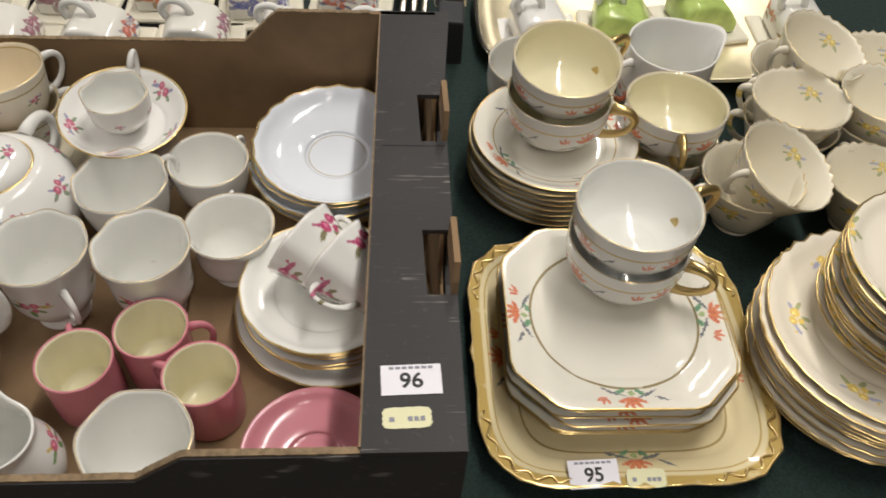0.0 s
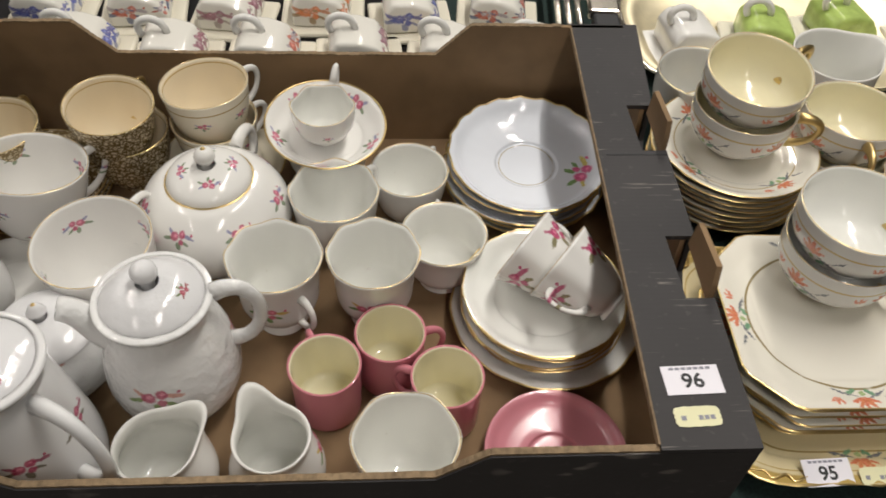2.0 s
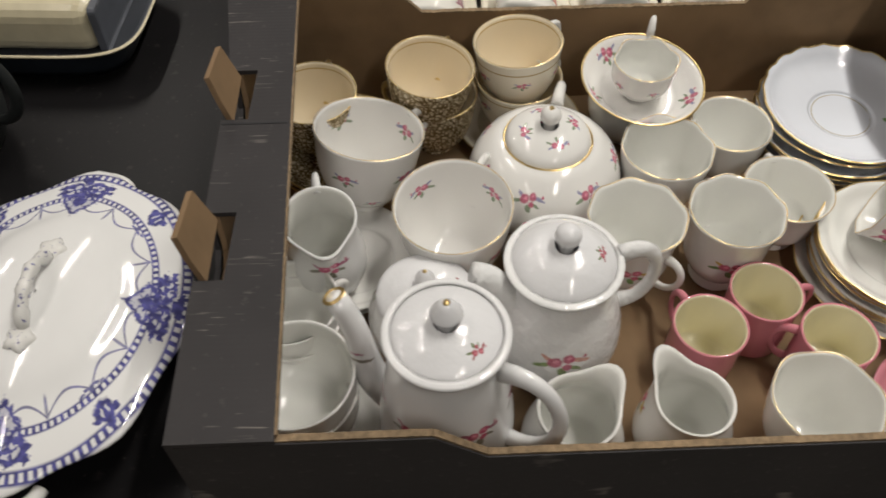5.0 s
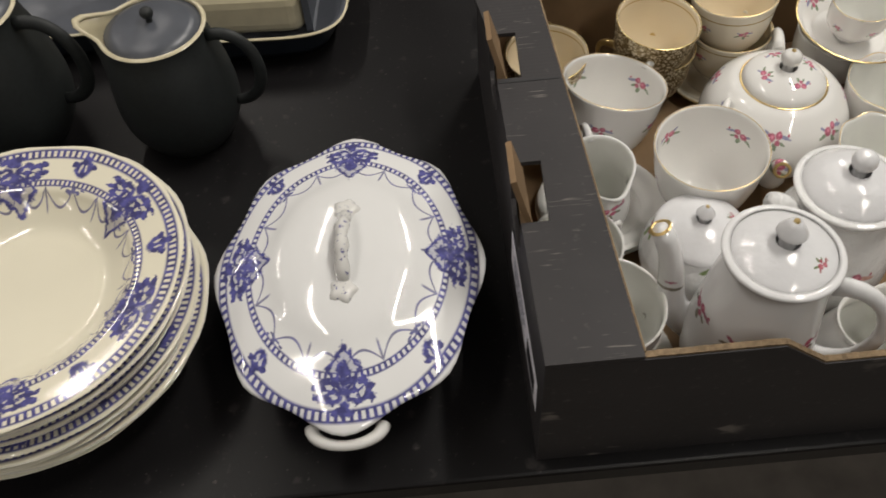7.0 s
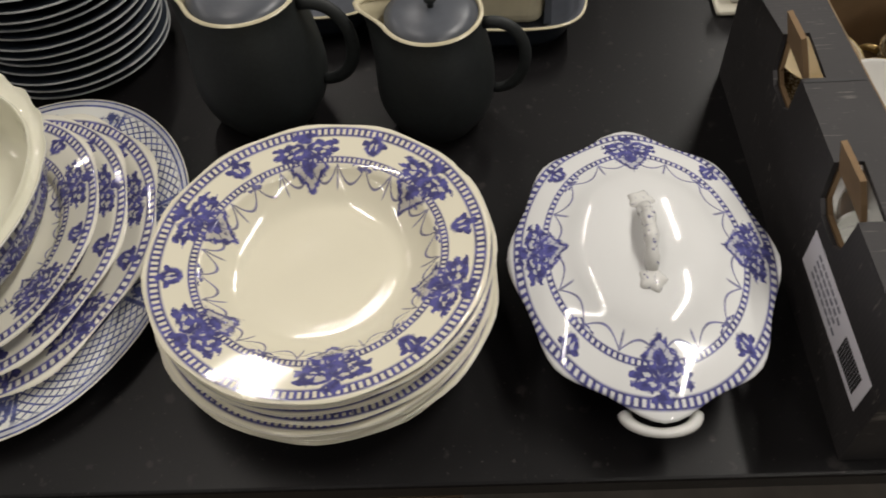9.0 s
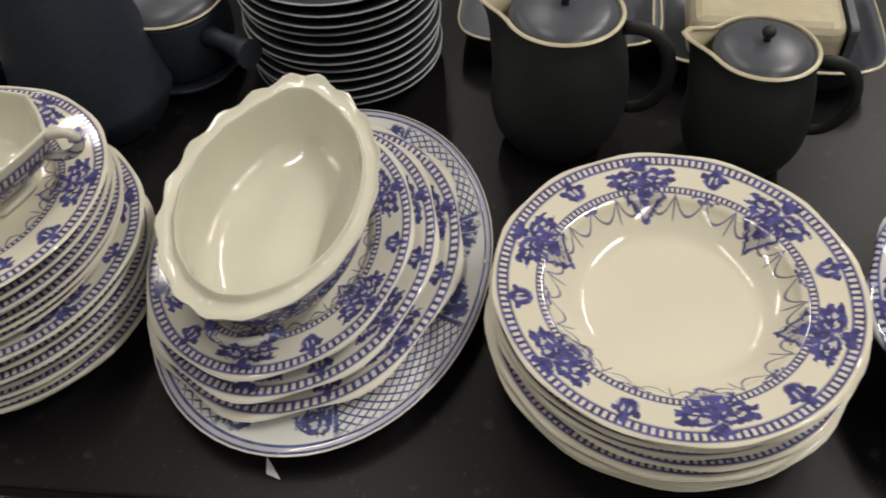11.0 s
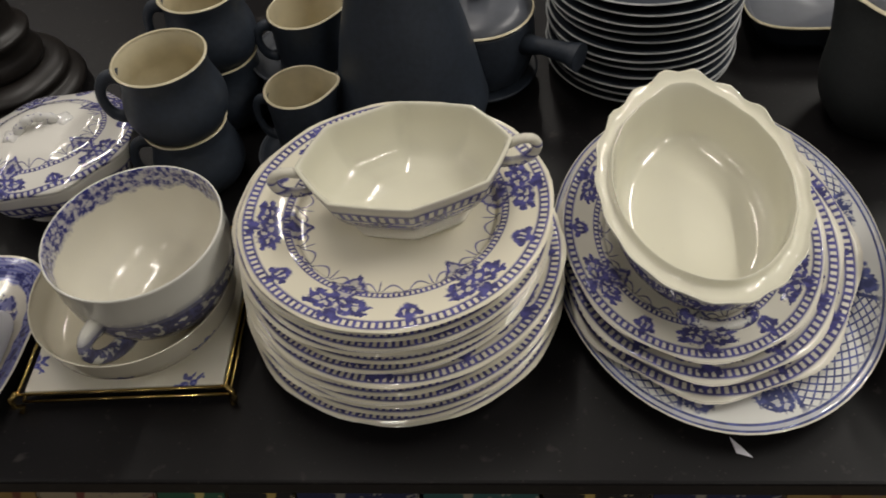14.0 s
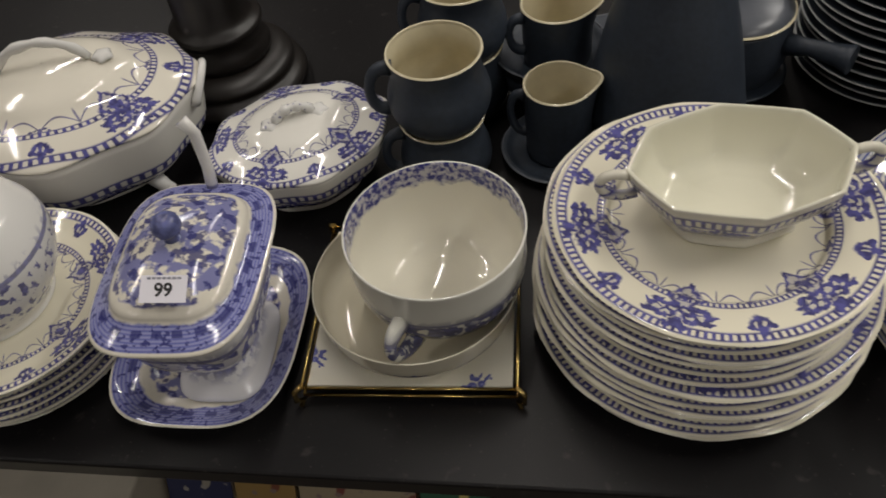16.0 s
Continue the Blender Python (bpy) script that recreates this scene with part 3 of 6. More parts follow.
# ---- kinds of ware ----
SHAPES = {
    "tea": ((0.42, 0), (0.46, 0.02), (0.42, 0.07), (0.62, 0.16), (0.80, 0.34), (0.91, 0.58), (0.965, 0.82), (1.0, 1.0)),
    "can": ((0.86, 0), (0.93, 0.02), (0.96, 0.08), (0.97, 0.3), (0.975, 0.6), (0.985, 0.85), (1.0, 1.0)),
    "bell": ((0.50, 0), (0.56, 0.02), (0.46, 0.10), (0.62, 0.18), (0.82, 0.36), (0.86, 0.55), (0.90, 0.78), (1.0, 1.0)),
    "round": ((0.44, 0), (0.50, 0.02), (0.46, 0.10), (0.72, 0.20), (0.92, 0.42), (0.985, 0.66), (0.99, 0.85), (1.0, 1.0)),
    "flare": ((0.40, 0), (0.44, 0.02), (0.40, 0.08), (0.55, 0.16), (0.72, 0.42), (0.86, 0.72), (1.0, 1.0)),
    "creamer": ((0.72, 0), (0.80, 0.02), (1.10, 0.14), (1.27, 0.36), (1.23, 0.55), (1.06, 0.75), (0.96, 0.88), (1.0, 1.0)),
    "mug": ((0.72, 0), (0.80, 0.02), (0.98, 0.14), (1.10, 0.32), (1.08, 0.50), (0.98, 0.68), (0.94, 0.84), (1.0, 1.0)),
}


def smooth_profile(prof, n=4):
    """More pairs on a smooth line through those given."""
    out = []
    for i in range(len(prof) - 1):
        p = [prof[max(i - 1, 0)], prof[i], prof[i + 1], prof[min(i + 2, len(prof) - 1)]]
        for k in range(n):
            t = k / n
            out.append(tuple(0.5 * (2 * p[1][c] + (p[2][c] - p[0][c]) * t + (2 * p[0][c] - 5 * p[1][c] + 4 * p[2][c] - p[3][c]) * t * t
                                    + (3 * p[1][c] - p[0][c] - 3 * p[2][c] + p[3][c]) * t ** 3) for c in (0, 1)))
    return out + [prof[-1]]


def shell(shape, R, H, thick=0.0022):
    outer = smooth_profile([(r * R, z * H) for r, z in SHAPES[shape]])
    inner = [(max(r - thick, 0.001), z) for r, z in reversed(outer) if z > 0.10 * H]
    inner[0] = (R - thick * 0.7, H - 0.0002)
    prof = [(0, 0.002)] + outer + inner + [(inner[-1][0] * 0.75, 0.075 * H), (0, 0.07 * H)]
    return prof, len(outer) + 1


def lip(turn, wide, push, raise_, R, H, back=0.0):
    """A form for lathe: a pouring lip at the angle turn."""
    def mod(t, r, z):
        d = (t - radians(turn) + math.pi) % (2 * math.pi) - math.pi
        k = max(0.0, (z / H - 0.45) / 0.55) ** 2
        w = math.exp(-(d / wide) ** 2) * k
        e = (math.pi - abs(d)) / math.pi
        q = r * (1 + push * w) if r > 0.3 * R else r
        return q * math.cos(t), q * math.sin(t), z + raise_ * w * H + back * k * H * (1 - e) ** 3
    return mod


def cup(m, R, H, shape, outside, inside, label, gilt=True, handle=None, handle_mat=None, mod=None, name="teacup", group="", extra=None):
    """handle: (angle, reach, thickness, top share, bottom share)."""
    ob = thing(name, m, label, "cup" if name in ("teacup", "coffee_can", "mug") else name.replace("_", " "), group)
    prof, split = shell(shape, R, H)
    part("bowl", lathe(prof, 56, mod, split), (outside, inside), ob)
    if gilt:
        part("gilt_rim", rim_ring(R - 0.0008, H, 0.00042, mod), gold, ob, "thin gilt rim line")
    if handle:
        turn, reach, th, hi, lo = handle[:5]
        rise = handle[5] if len(handle) > 5 else 0.006
        rr = lambda s: np.interp(s, [z for _, z in SHAPES[shape]], [r for r, _ in SHAPES[shape]]) * R
        path = handle_path((rr(hi) - 0.001, hi * H), (rr(lo) - 0.001, lo * H), reach, turn, rise)
        k = len(path)
        radii = [th * (1.25 - 0.5 * math.sin(math.pi * i / (k - 1))) for i in range(k)]
        part("handle", tube(path, radii, 10, 0.75), handle_mat or outside, ob)
    return ob


blue_backs = [shaded_under]


def plate(m, R, H, top, under, label, name="plate", group="", mod=None, well=0.62, gilt=None, deep=0.0055, kind="saucer", th=0.0023):
    """A plate or saucer; H is the height of its rim, well the share of its flat middle."""
    ob = thing(name, m, label, "saucer" if name == "saucer" else "plate", group)
    prof = smooth_profile([(0.50 * R * well / 0.62, 0.0), (0.54 * R * well / 0.62, 0.0), (well * R, 0.0035), (0.80 * R, 0.45 * H), (0.93 * R, 0.80 * H), (R, H - 0.0012)], 3)
    inner = smooth_profile([(R, H), (0.93 * R, 0.80 * H + th), (0.80 * R, 0.45 * H + th), (well * 1.05 * R, deep + 0.002), (well * 0.94 * R, deep), (0.5 * well * R, deep - 0.0003)], 3)
    if kind == "flange":
        prof = smooth_profile([(0.54 * R, 0.0), (0.57 * R, 0.0), (0.62 * R, 0.0035), (0.69 * R, 0.50 * H), (0.84 * R, 0.72 * H), (R, H - 0.0012)], 3)
        inner = smooth_profile([(R, H), (0.84 * R, 0.72 * H + th), (0.70 * R, 0.55 * H + th), (0.655 * R, deep + 0.004), (0.62 * R, deep), (0.4 * R, deep - 0.0003)], 3)
    if kind == "soup":
        prof = smooth_profile([(0.46 * R, 0.0), (0.49 * R, 0.0), (0.54 * R, 0.004), (0.67 * R, 0.60 * H), (0.84 * R, 0.82 * H), (R, H - 0.0012)], 3)
        inner = smooth_profile([(R, H), (0.84 * R, 0.82 * H + th), (0.705 * R, 0.72 * H + th), (0.655 * R, 0.60 * H), (0.59 * R, 0.40 * H), (0.50 * R, 0.21 * H), (0.40 * R, deep + 0.0006), (0.30 * R, deep), (0.08 * R, deep)], 4)
    if kind == "bowl":
        prof = smooth_profile([(0.55 * R, 0.0), (0.59 * R, 0.0), (0.62 * R, 0.004), (0.84 * R, 0.16 * H), (0.955 * R, 0.42 * H), (0.985 * R, 0.75 * H), (R, H - 0.0012)], 3)
        inner = smooth_profile([(R, H), (0.965 * R, 0.75 * H), (0.93 * R, 0.42 * H), (0.81 * R, 0.22 * H), (0.6 * R, deep + 0.001), (0.3 * R, deep)], 3)
    part("dish", lathe([(0, 0.002)] + prof + inner + [(0, deep if kind == "soup" else deep - 0.0003)], 64, mod, len(prof) + 1), (under, top), ob)
    if gilt:
        part("gilt_rim" if gilt == gold else "pale_rim", rim_ring(R - 0.0004, H - 0.0004, 0.0010 if gilt == gold else 0.0014, mod, 64), gilt, ob, "thin worn gilt rim" if gilt == gold else "pale bare rim")
    else:
        part("rim_edge", rim_ring(R - 0.0004, H - 0.0006, 0.0008, mod, 64), cream_rim if under in blue_backs else under, ob)
    return ob


def knob(parent, z, r, mat, tip=None, shape="ball"):
    if shape == "ball":
        pr = [(0, z - 0.004), (0.55 * r, z - 0.004), (0.5 * r, z + 0.25 * r), (0.85 * r, z + 0.6 * r), (r, z + 1.1 * r), (0.85 * r, z + 1.6 * r), (0.4 * r, z + 1.95 * r), (0, z + 2.0 * r)]
    else:
        pr = [(0, z - 0.004), (0.6 * r, z - 0.004), (0.55 * r, z + 0.4 * r), (r, z + 0.8 * r), (0.95 * r, z + 1.1 * r), (0.4 * r, z + 1.9 * r), (0, z + 2.05 * r)]
    k = part("knob", lathe(smooth_profile(pr, 3), 24), mat, parent)
    if tip:
        part("knob_tip", lathe([(0, z + 1.9 * r), (0.25 * r, z + 1.95 * r), (0.2 * r, z + 2.12 * r), (0, z + 2.15 * r)], 16), tip, k, "gilt dot")


def teapot(m, body, lid, handle_at, spout, label, mats, gilt=None, knob_r=0.009, knob_kind="ball", name="teapot", handle_th=0.0055, gilt_spout=True, handle_turn=0.0, flat=0.8, handle_sharp=1.35):
    """body: (r, z) pairs, outside to the mouth; lid: (r, z) pairs to the middle; handle_at: (top, bottom, reach);
    spout: list of points and radii at the side opposite the handle, or None."""
    body_mat, lid_mat, in_mat = mats
    ob = thing(name, m, label, name.replace("_", " "))
    outer = smooth_profile(body, 5)
    inner = [(max(r - 0.003, 0.002), z) for r, z in reversed(outer) if z > 0.01]
    part("body", lathe([(0, 0.002)] + outer + inner + [(0, 0.012)], 64, None, len(outer) + 1), (body_mat, in_mat), ob)
    if lid:
        cover = part("lid", lathe([(0, lid[0][1] - 0.002)] + smooth_profile(lid, 4), 56), lid_mat, ob)
        if gilt:
            part("gilt_line", rim_ring(lid[0][0] + 0.0003, lid[0][1] + 0.0005, 0.0011, None), gilt, cover, "gilt line round the lid")
        knob(cover, lid[-1][1], knob_r, lid_mat, gold if gilt_spout else None, knob_kind)
    if handle_at:
        top, bottom, reach = handle_at
        path = handle_path(top, bottom, reach, handle_turn, 0.012)
        k = len(path)
        part("handle", tube(path, [handle_th * (1.2 - 0.35 * math.sin(math.pi * i / (k - 1))) for i in range(k)], 12, flat), body_mat, ob)
    if spout:
        p, r0, r1 = spout
        line = bezier(*p, 14)
        rs = [r0 + (r1 - r0) * (i / 14) ** 0.7 for i in range(15)]
        d = (line[-1] - line[-2]).normalized()
        line2 = line + [line[-1] + d * 0.0005, line[-1] - d * 0.012]
        rs2 = rs + [r1 * 0.72, r1 * 0.6]
        sp = part("spout", tube(line2, rs2, 16), body_mat, ob)
        if gilt_spout:
            a = d.to_track_quat("Z", "Y").to_matrix().to_4x4()
            bm = lathe([(r1 * 0.86 + 0.0016 * math.cos(q), 0.0016 * math.sin(q)) for q in (0, 1.57, 3.14, 4.71, 6.283)], 20)
            bm.transform(Matrix.Translation(line[-1]) @ a)
            part("spout_gilding", bm, gold, sp, "gilt spout tip")
    return ob


def jug(m, R, H, shape, outside, inside, label, lip_at=180.0, handle=None, push=0.35, raise_=0.10, wide=0.5, mod=None, name="milk_jug", gilt=False):
    form = mod or lip(lip_at, wide, push, raise_, R, H)
    return cup(m, R, H, shape, outside, inside, label, gilt, handle, None, form, name)


def bars(parent, x0, x1, y, z, h, n, mat, name="print_bar"):
    """Plain bars in place of small print."""
    w = (x1 - x0) / n
    for i in range(n):
        part(name, block(x0 + i * w + 0.12 * w, x0 + (i + 1) * w - 0.12 * w, y - h / 2, y + h / 2, z, z + 0.0002), mat, parent)


def figures(parent, text, size, x, y, z, mat):
    curve = bpy.data.curves.new("figures", "FONT")
    curve.body, curve.size, curve.extrude, curve.align_x, curve.align_y, curve.offset = text, size, 0.0001, "CENTER", "CENTER", size * 0.022
    ob = new("figures", curve)
    dg = bpy.context.evaluated_depsgraph_get()
    me = bpy.data.meshes.new_from_object(ob.evaluated_get(dg))
    bpy.data.objects.remove(ob)
    me.materials.clear()
    me.materials.append(mat)
    num = new("figures", me)
    num.parent = parent
    num.matrix_basis = pose(x, y, z)
    return num


def lot_label(m, text, label):
    ob = thing("lot_label", m, label, "label", "lot labels")
    part("paper", block(-0.0185, 0.0185, -0.0105, 0.0105, 0, 0.0004), paper, ob)
    figures(ob, text, 0.0145, 0, -0.0012, 0.0006, ink_black)
    bars(ob, -0.014, 0.014, 0.0082, 0.0005, 0.0018, 7, ink_grey)


def small_label(m):
    ob = thing("price_sticker", m, "pale yellow price sticker with dark print", "sticker", "price stickers")
    pts = []
    for i in range(32):
        a = 2 * math.pi * i / 32
        r = 1 + 0.025 * math.cos(16 * a)
        pts.append((max(-1, min(1, 1.25 * math.cos(a))) * 0.0145 * r, max(-1, min(1, 1.25 * math.sin(a))) * 0.007 * r))
    part("paper", sheet(pts, 0.0004), paper_y, ob)
    bars(ob, -0.011, -0.007, -0.001, 0.0005, 0.003, 1, ink_grey)
    bars(ob, 0.000, 0.011, -0.001, 0.0005, 0.003, 3, ink_grey)


# ---- the cardboard tray with lot 96 ----
BX0, BX1, BY0, BY1, BH, BT = -0.608, 0.019, 0.304, 0.740, 0.145, 0.004
PW = 0.062


def tray_wall(y, h_low, x_a, x_b, ramp, tall, thick):
    """An end wall with a lowered middle, standing in the plane y."""
    x0, x1 = BX0 + 0.003, BX1 - 0.003
    out = [(x0, 0), (x1, 0), (x1, tall), (x_b + ramp, tall), (x_b, h_low), (x_a, h_low), (x_a - ramp, tall), (x0, tall)]
    return sheet(out, thick, Matrix.Translation((0, y + thick, 0)) @ Matrix.Rotation(radians(90), 4, "X"))


def cardboard_tray():
    ob = thing("cardboard_tray", Matrix(), "dark printed cardboard fruit tray with bare brown inside", "cardboard box")
    part("bottom", block(BX0 + 0.004, BX1 - 0.004, BY0 + 0.006, BY1 - 0.006, 0.0035, 0.008), kraft, ob)
    for name, y, lo, tall, xa, xb in (("front_wall", BY0, 0.113, 0.141, -0.425, -0.176), ("back_wall", BY1 - BT, 0.112, BH, -0.455, -0.158)):
        inner = part(name, tray_wall(y + (0.0015 if name == "front_wall" else -0.0015), lo, xa, xb, 0.032, tall, BT), kraft, ob, "bare brown board with a lowered middle")
        skin = part("printed_face", tray_wall(y if name == "front_wall" else y + BT - 0.0012, lo - 0.0006, xa, xb, 0.032, tall - 0.0006, 0.0012), board_dark, inner, "dark printed outer face")
        for x0, z0, x1, z1 in ((xa, lo, xb, lo), (xb, lo, xb + 0.032, tall), (xa - 0.032, tall, xa, lo), (BX0 + PW, tall, xa - 0.032, tall), (xb + 0.032, tall, BX1 - PW, tall)):
            yy = y + (0.0015 if name == "front_wall" else -0.0015)
            dx, dz = x1 - x0, z1 - z0
            run = math.hypot(dx, dz)
            steps = max(2, int(run / 0.003))
            # a ragged strip: flutes show as a row of small teeth
            rough = [noise.noise((x0 * 9 + i * 0.37, z0 * 50, 0)) for i in range(steps + 1)]
            tops = [(run * i / steps, 0.0009 + 0.0007 * rough[i] + 0.0004 * (i % 2)) for i in range(steps + 1)]
            bm = sheet([(0, -0.0004), (run, -0.0004)] + tops[::-1], BT + 0.0004, Matrix.Translation((0, BT + 0.0002, 0)) @ Matrix.Rotation(radians(90), 4, "X"))
            bm.transform(Matrix.Translation((x0, yy, z0)) @ Matrix.Rotation(-math.atan2(dz, dx), 4, "Y"))
            part("torn_edge", bm, kraft_edge, inner, "bare corrugated cut edge")
    for side, xo, s in (("left_side", BX0, 1), ("right_side", BX1, -1)):
        # the slots run down into both layers of the side
        for name, x_at, y_in, z0, z1, mat in (("side_wall", xo if s > 0 else xo - BT, 0.0, 0.0, BH - 0.004, board_dark), ("inner_wall", xo + BT + 0.0015 if s > 0 else xo - 2 * BT - 0.0015, 0.009, 0.006, BH - 0.005, kraft)):
            out = [(BY0 + y_in, z0), (BY1 - y_in, z0), (BY1 - y_in, z1)]
            for y1, y0 in ((0.622, 0.566), (0.474, 0.417)):
                out += [(y1, z1), (y1 - 0.003, 0.108), (y1 - 0.014, 0.100), (y0 + 0.014, 0.100), (y0 + 0.003, 0.108), (y0, z1)]
            out += [(BY0 + y_in, z1)]
            part(name, sheet(out, BT, Matrix.Translation((x_at, 0, 0)) @ Matrix.Rotation(radians(90), 4, "Z") @ Matrix.Rotation(radians(90), 4, "X")), mat, ob)
        # top panel with two slots at its outer edge
        px = lambda d: xo + s * d
        flare = 0.016 if s > 0 else 0.010
        out = [(px(0), BY0), (px(PW), BY0), (px(PW - flare), BY1), (px(-flare), BY1)]
        for y1, y0 in ((0.622, 0.566), (0.474, 0.417)):
            out += [(px(0), y1), (px(0.022), y1), (px(0.020), y0), (px(0), y0)]
        top = part("top_panel", sheet(out, BT, Matrix.Translation((0, 0, BH - 0.004))), board_dark, ob, "scuffed dark top panel with hand slots")
        for y0, y1 in ((0.566, 0.622), (0.417, 0.474)):
            tall = 1.0 if s > 0 else 0.72
            flap = [(0, 0), (y1 - y0 - 0.004, 0), (y1 - y0 - 0.006, 0.034 * tall), (0.007, 0.040 * tall), (0.002, 0.020 * tall)]
            mat4 = Matrix.Translation((px(0.0045 if s > 0 else 0.004), y0 + 0.002, BH - 0.006)) @ Matrix.Rotation(radians(-16 if s > 0 else 2), 4, "Y") @ Matrix.Rotation(radians(90), 4, "Z") @ Matrix.Rotation(radians(90), 4, "X")
            part("tab", sheet(flap, 0.0042, mat4), kraft, top, "bare brown tab pushed up from its slot")
        # no groove is cut: a thin black strip paints the fold's shade
        part("crease_shade", block(min(px(0.001), px(PW - 0.012)), max(px(0.001), px(PW - 0.012)), 0.5605, 0.5625, BH - 0.001, BH + 0.0004), ink_black, top, "black strip that paints the shade along the fold")
        part("cut_edge", sheet([(px(PW), BY0 + 0.004), (px(PW + 0.0012), BY0 + 0.004), (px(PW + 0.0012 - flare), BY1 - 0.006), (px(PW - flare), BY1 - 0.006)], 0.0053, Matrix.Translation((0, 0, BH - 0.005))), kraft_edge, top, "bare board edge")
    return ob


cardboard_tray()
tag = thing("sticker_sheet", pose(BX0 - 0.0004, 0.388, 0.068, 90, 0, -90), "white printed sticker on the tray's side", "sticker")
part("paper", block(-0.068, 0.068, -0.019, 0.019, 0, 0.0004), paper, tag)
for k in range(4):
    bars(tag, -0.050, 0.005 + 0.006 * (k % 2), 0.011 - 0.007 * k, 0.0005, 0.0030, 7, ink_grey)
bars(tag, 0.022, 0.058, -0.002, 0.0005, 0.022, 12, ink_black, "barcode_bar")
lot_label(pose(-0.013, 0.352, BH + 0.0002, 0, 0, 2), "96", "white lot label numbered 96 on the tray")
small_label(pose(-0.016, 0.326, BH + 0.0002, 0, 0, 2))

IN = 0.0085  # the tray's floor


def at(x, y, z=IN, rz=0.0, rx=0.0, ry=0.0):
    return pose(x, y, z, rx, ry, rz)


# cream cups with gilt filigree
def filigree_cup(m, turn, label):
    return cup(m, 0.039, 0.064, "tea", filigree, peach_in, label, True, (turn, 0.022, 0.0035, 0.82, 0.30), gold)


plate(at(-0.530, 0.655), 0.066, 0.014, filigree_flat, cream_under, "saucer covered in dull gilt filigree", "saucer", gilt=gold)
plate(at(-0.530, 0.657, IN + 0.006), 0.066, 0.014, filigree_flat, cream_under, "saucer covered in dull gilt filigree", "saucer", gilt=gold)
plate(at(-0.531, 0.652, IN + 0.012, 20), 0.066, 0.014, filigree_flat, cream_under, "saucer covered in dull gilt filigree", "saucer", gilt=gold)
filigree_cup(at(-0.552, 0.660, IN + 0.0185, 0, 3, 0), 78, "cream teacup with gilt filigree on a saucer")
filigree_cup(at(-0.445, 0.674), 150, "cream teacup with gilt filigree, under another")
filigree_cup(at(-0.453, 0.669, IN + 0.037, 0, 4, 4), 70, "cream teacup with gilt filigree, nested in another")
plate(at(-0.365, 0.690), 0.060, 0.013, garland, cream_under, "cream saucer under stacked cups", "saucer", gilt=gold)
cup(at(-0.367, 0.692, IN + 0.006), 0.040, 0.058, "tea", garland, peach_in, "cream teacup with painted garland, under another", True, (40, 0.022, 0.0035, 0.82, 0.3), white_china)
cup(at(-0.367, 0.692, IN + 0.040, 0, -2, -3), 0.040, 0.062, "tea", garland, peach_in, "cream teacup with painted garland, nested in another", True, (42, 0.022, 0.0035, 0.85, 0.3), white_china)
# rose-sprayed breakfast cups
cup(at(-0.511, 0.588, IN + 0.020, 0, -9, 8), 0.046, 0.074, "tea", rose_cup, rose_cup_in, "white teacup with pink rose sprays, leaning", True, (38, 0.024, 0.0038, 0.92, 0.35, 0.016))
cup(at(-0.433, 0.524, IN + 0.008, 0, 3, -2), 0.047, 0.076, "tea", rose_cup, rose_cup_in, "white teacup with pink rose sprays", True, (62, 0.026, 0.0038, 0.9, 0.35))
# round rose teapot
teapot(at(-0.354, 0.590, IN, 74) @ Matrix.Scale(0.96, 4), ((0.040, 0), (0.042, 0.004), (0.060, 0.020), (0.068, 0.043), (0.062, 0.066), (0.048, 0.082), (0.037, 0.087)),
       ((0.0375, 0.086), (0.034, 0.093), (0.022, 0.100), (0.008, 0.103)), ((0.054, 0.076), (0.062, 0.032), 0.034),
       (((-0.058, 0, 0.030), (-0.085, 0, 0.034), (-0.074, 0, 0.062), (-0.096, 0, 0.070)), 0.015, 0.007), "round white teapot with pink rose sprays and gilt lines", (rose_pot, rose_lid, white_in), gold, handle_th=0.006)
cup(at(-0.262, 0.680), 0.040, 0.058, "round", white_china, white_in, "plain white cup under a saucer", False)
# cream jug standing in a bowl-like saucer
plate(at(-0.262, 0.668, IN + 0.056, 30, 7), 0.055, 0.024, rose_saucer, white_china, "white rose-sprayed saucer under a small jug", "saucer", gilt=gold)
cup(at(-0.262, 0.666, IN + 0.063, 0, 6), 0.033, 0.040, "round", rose_cup, white_in, "small white cream jug with rose sprays, in a saucer", True, (75, 0.016, 0.0035, 0.96, 0.3, 0.030), None,
    waved(6, 0.05, 3, 0.036, 0.85, 0.8, 0.0015), "cream_jug")
# plain white cups
SC8 = waved(8, 0.018, 4, 0.04, lift=0.0012)
cup(at(-0.251, 0.591), 0.039, 0.068, "tea", white_china, white_in, "white teacup with a wavy gilt rim", True, (50, 0.022, 0.0035, 0.85, 0.35), None, SC8)
cup(at(-0.185, 0.627), 0.0355, 0.058, "tea", white_china, white_in, "plain white teacup in the tray", True, (58, 0.016, 0.003, 0.85, 0.4))
cup(at(-0.157, 0.549), 0.037, 0.058, "bell", white_china, white_in, "plain white teacup on a waisted foot", True, (95, 0.014, 0.003, 0.88, 0.5))
cup(at(-0.294, 0.507), 0.0385, 0.080, "bell", foot_rose, white_in, "tall white footed cup with painted roses", True, (-52, 0.020, 0.0036, 0.72, 0.3), None, SC8)
cup(at(-0.216, 0.509), 0.0375, 0.080, "bell", foot_rose, white_in, "tall white footed cup with painted roses", True, (100, 0.020, 0.0036, 0.72, 0.3), None, SC8)
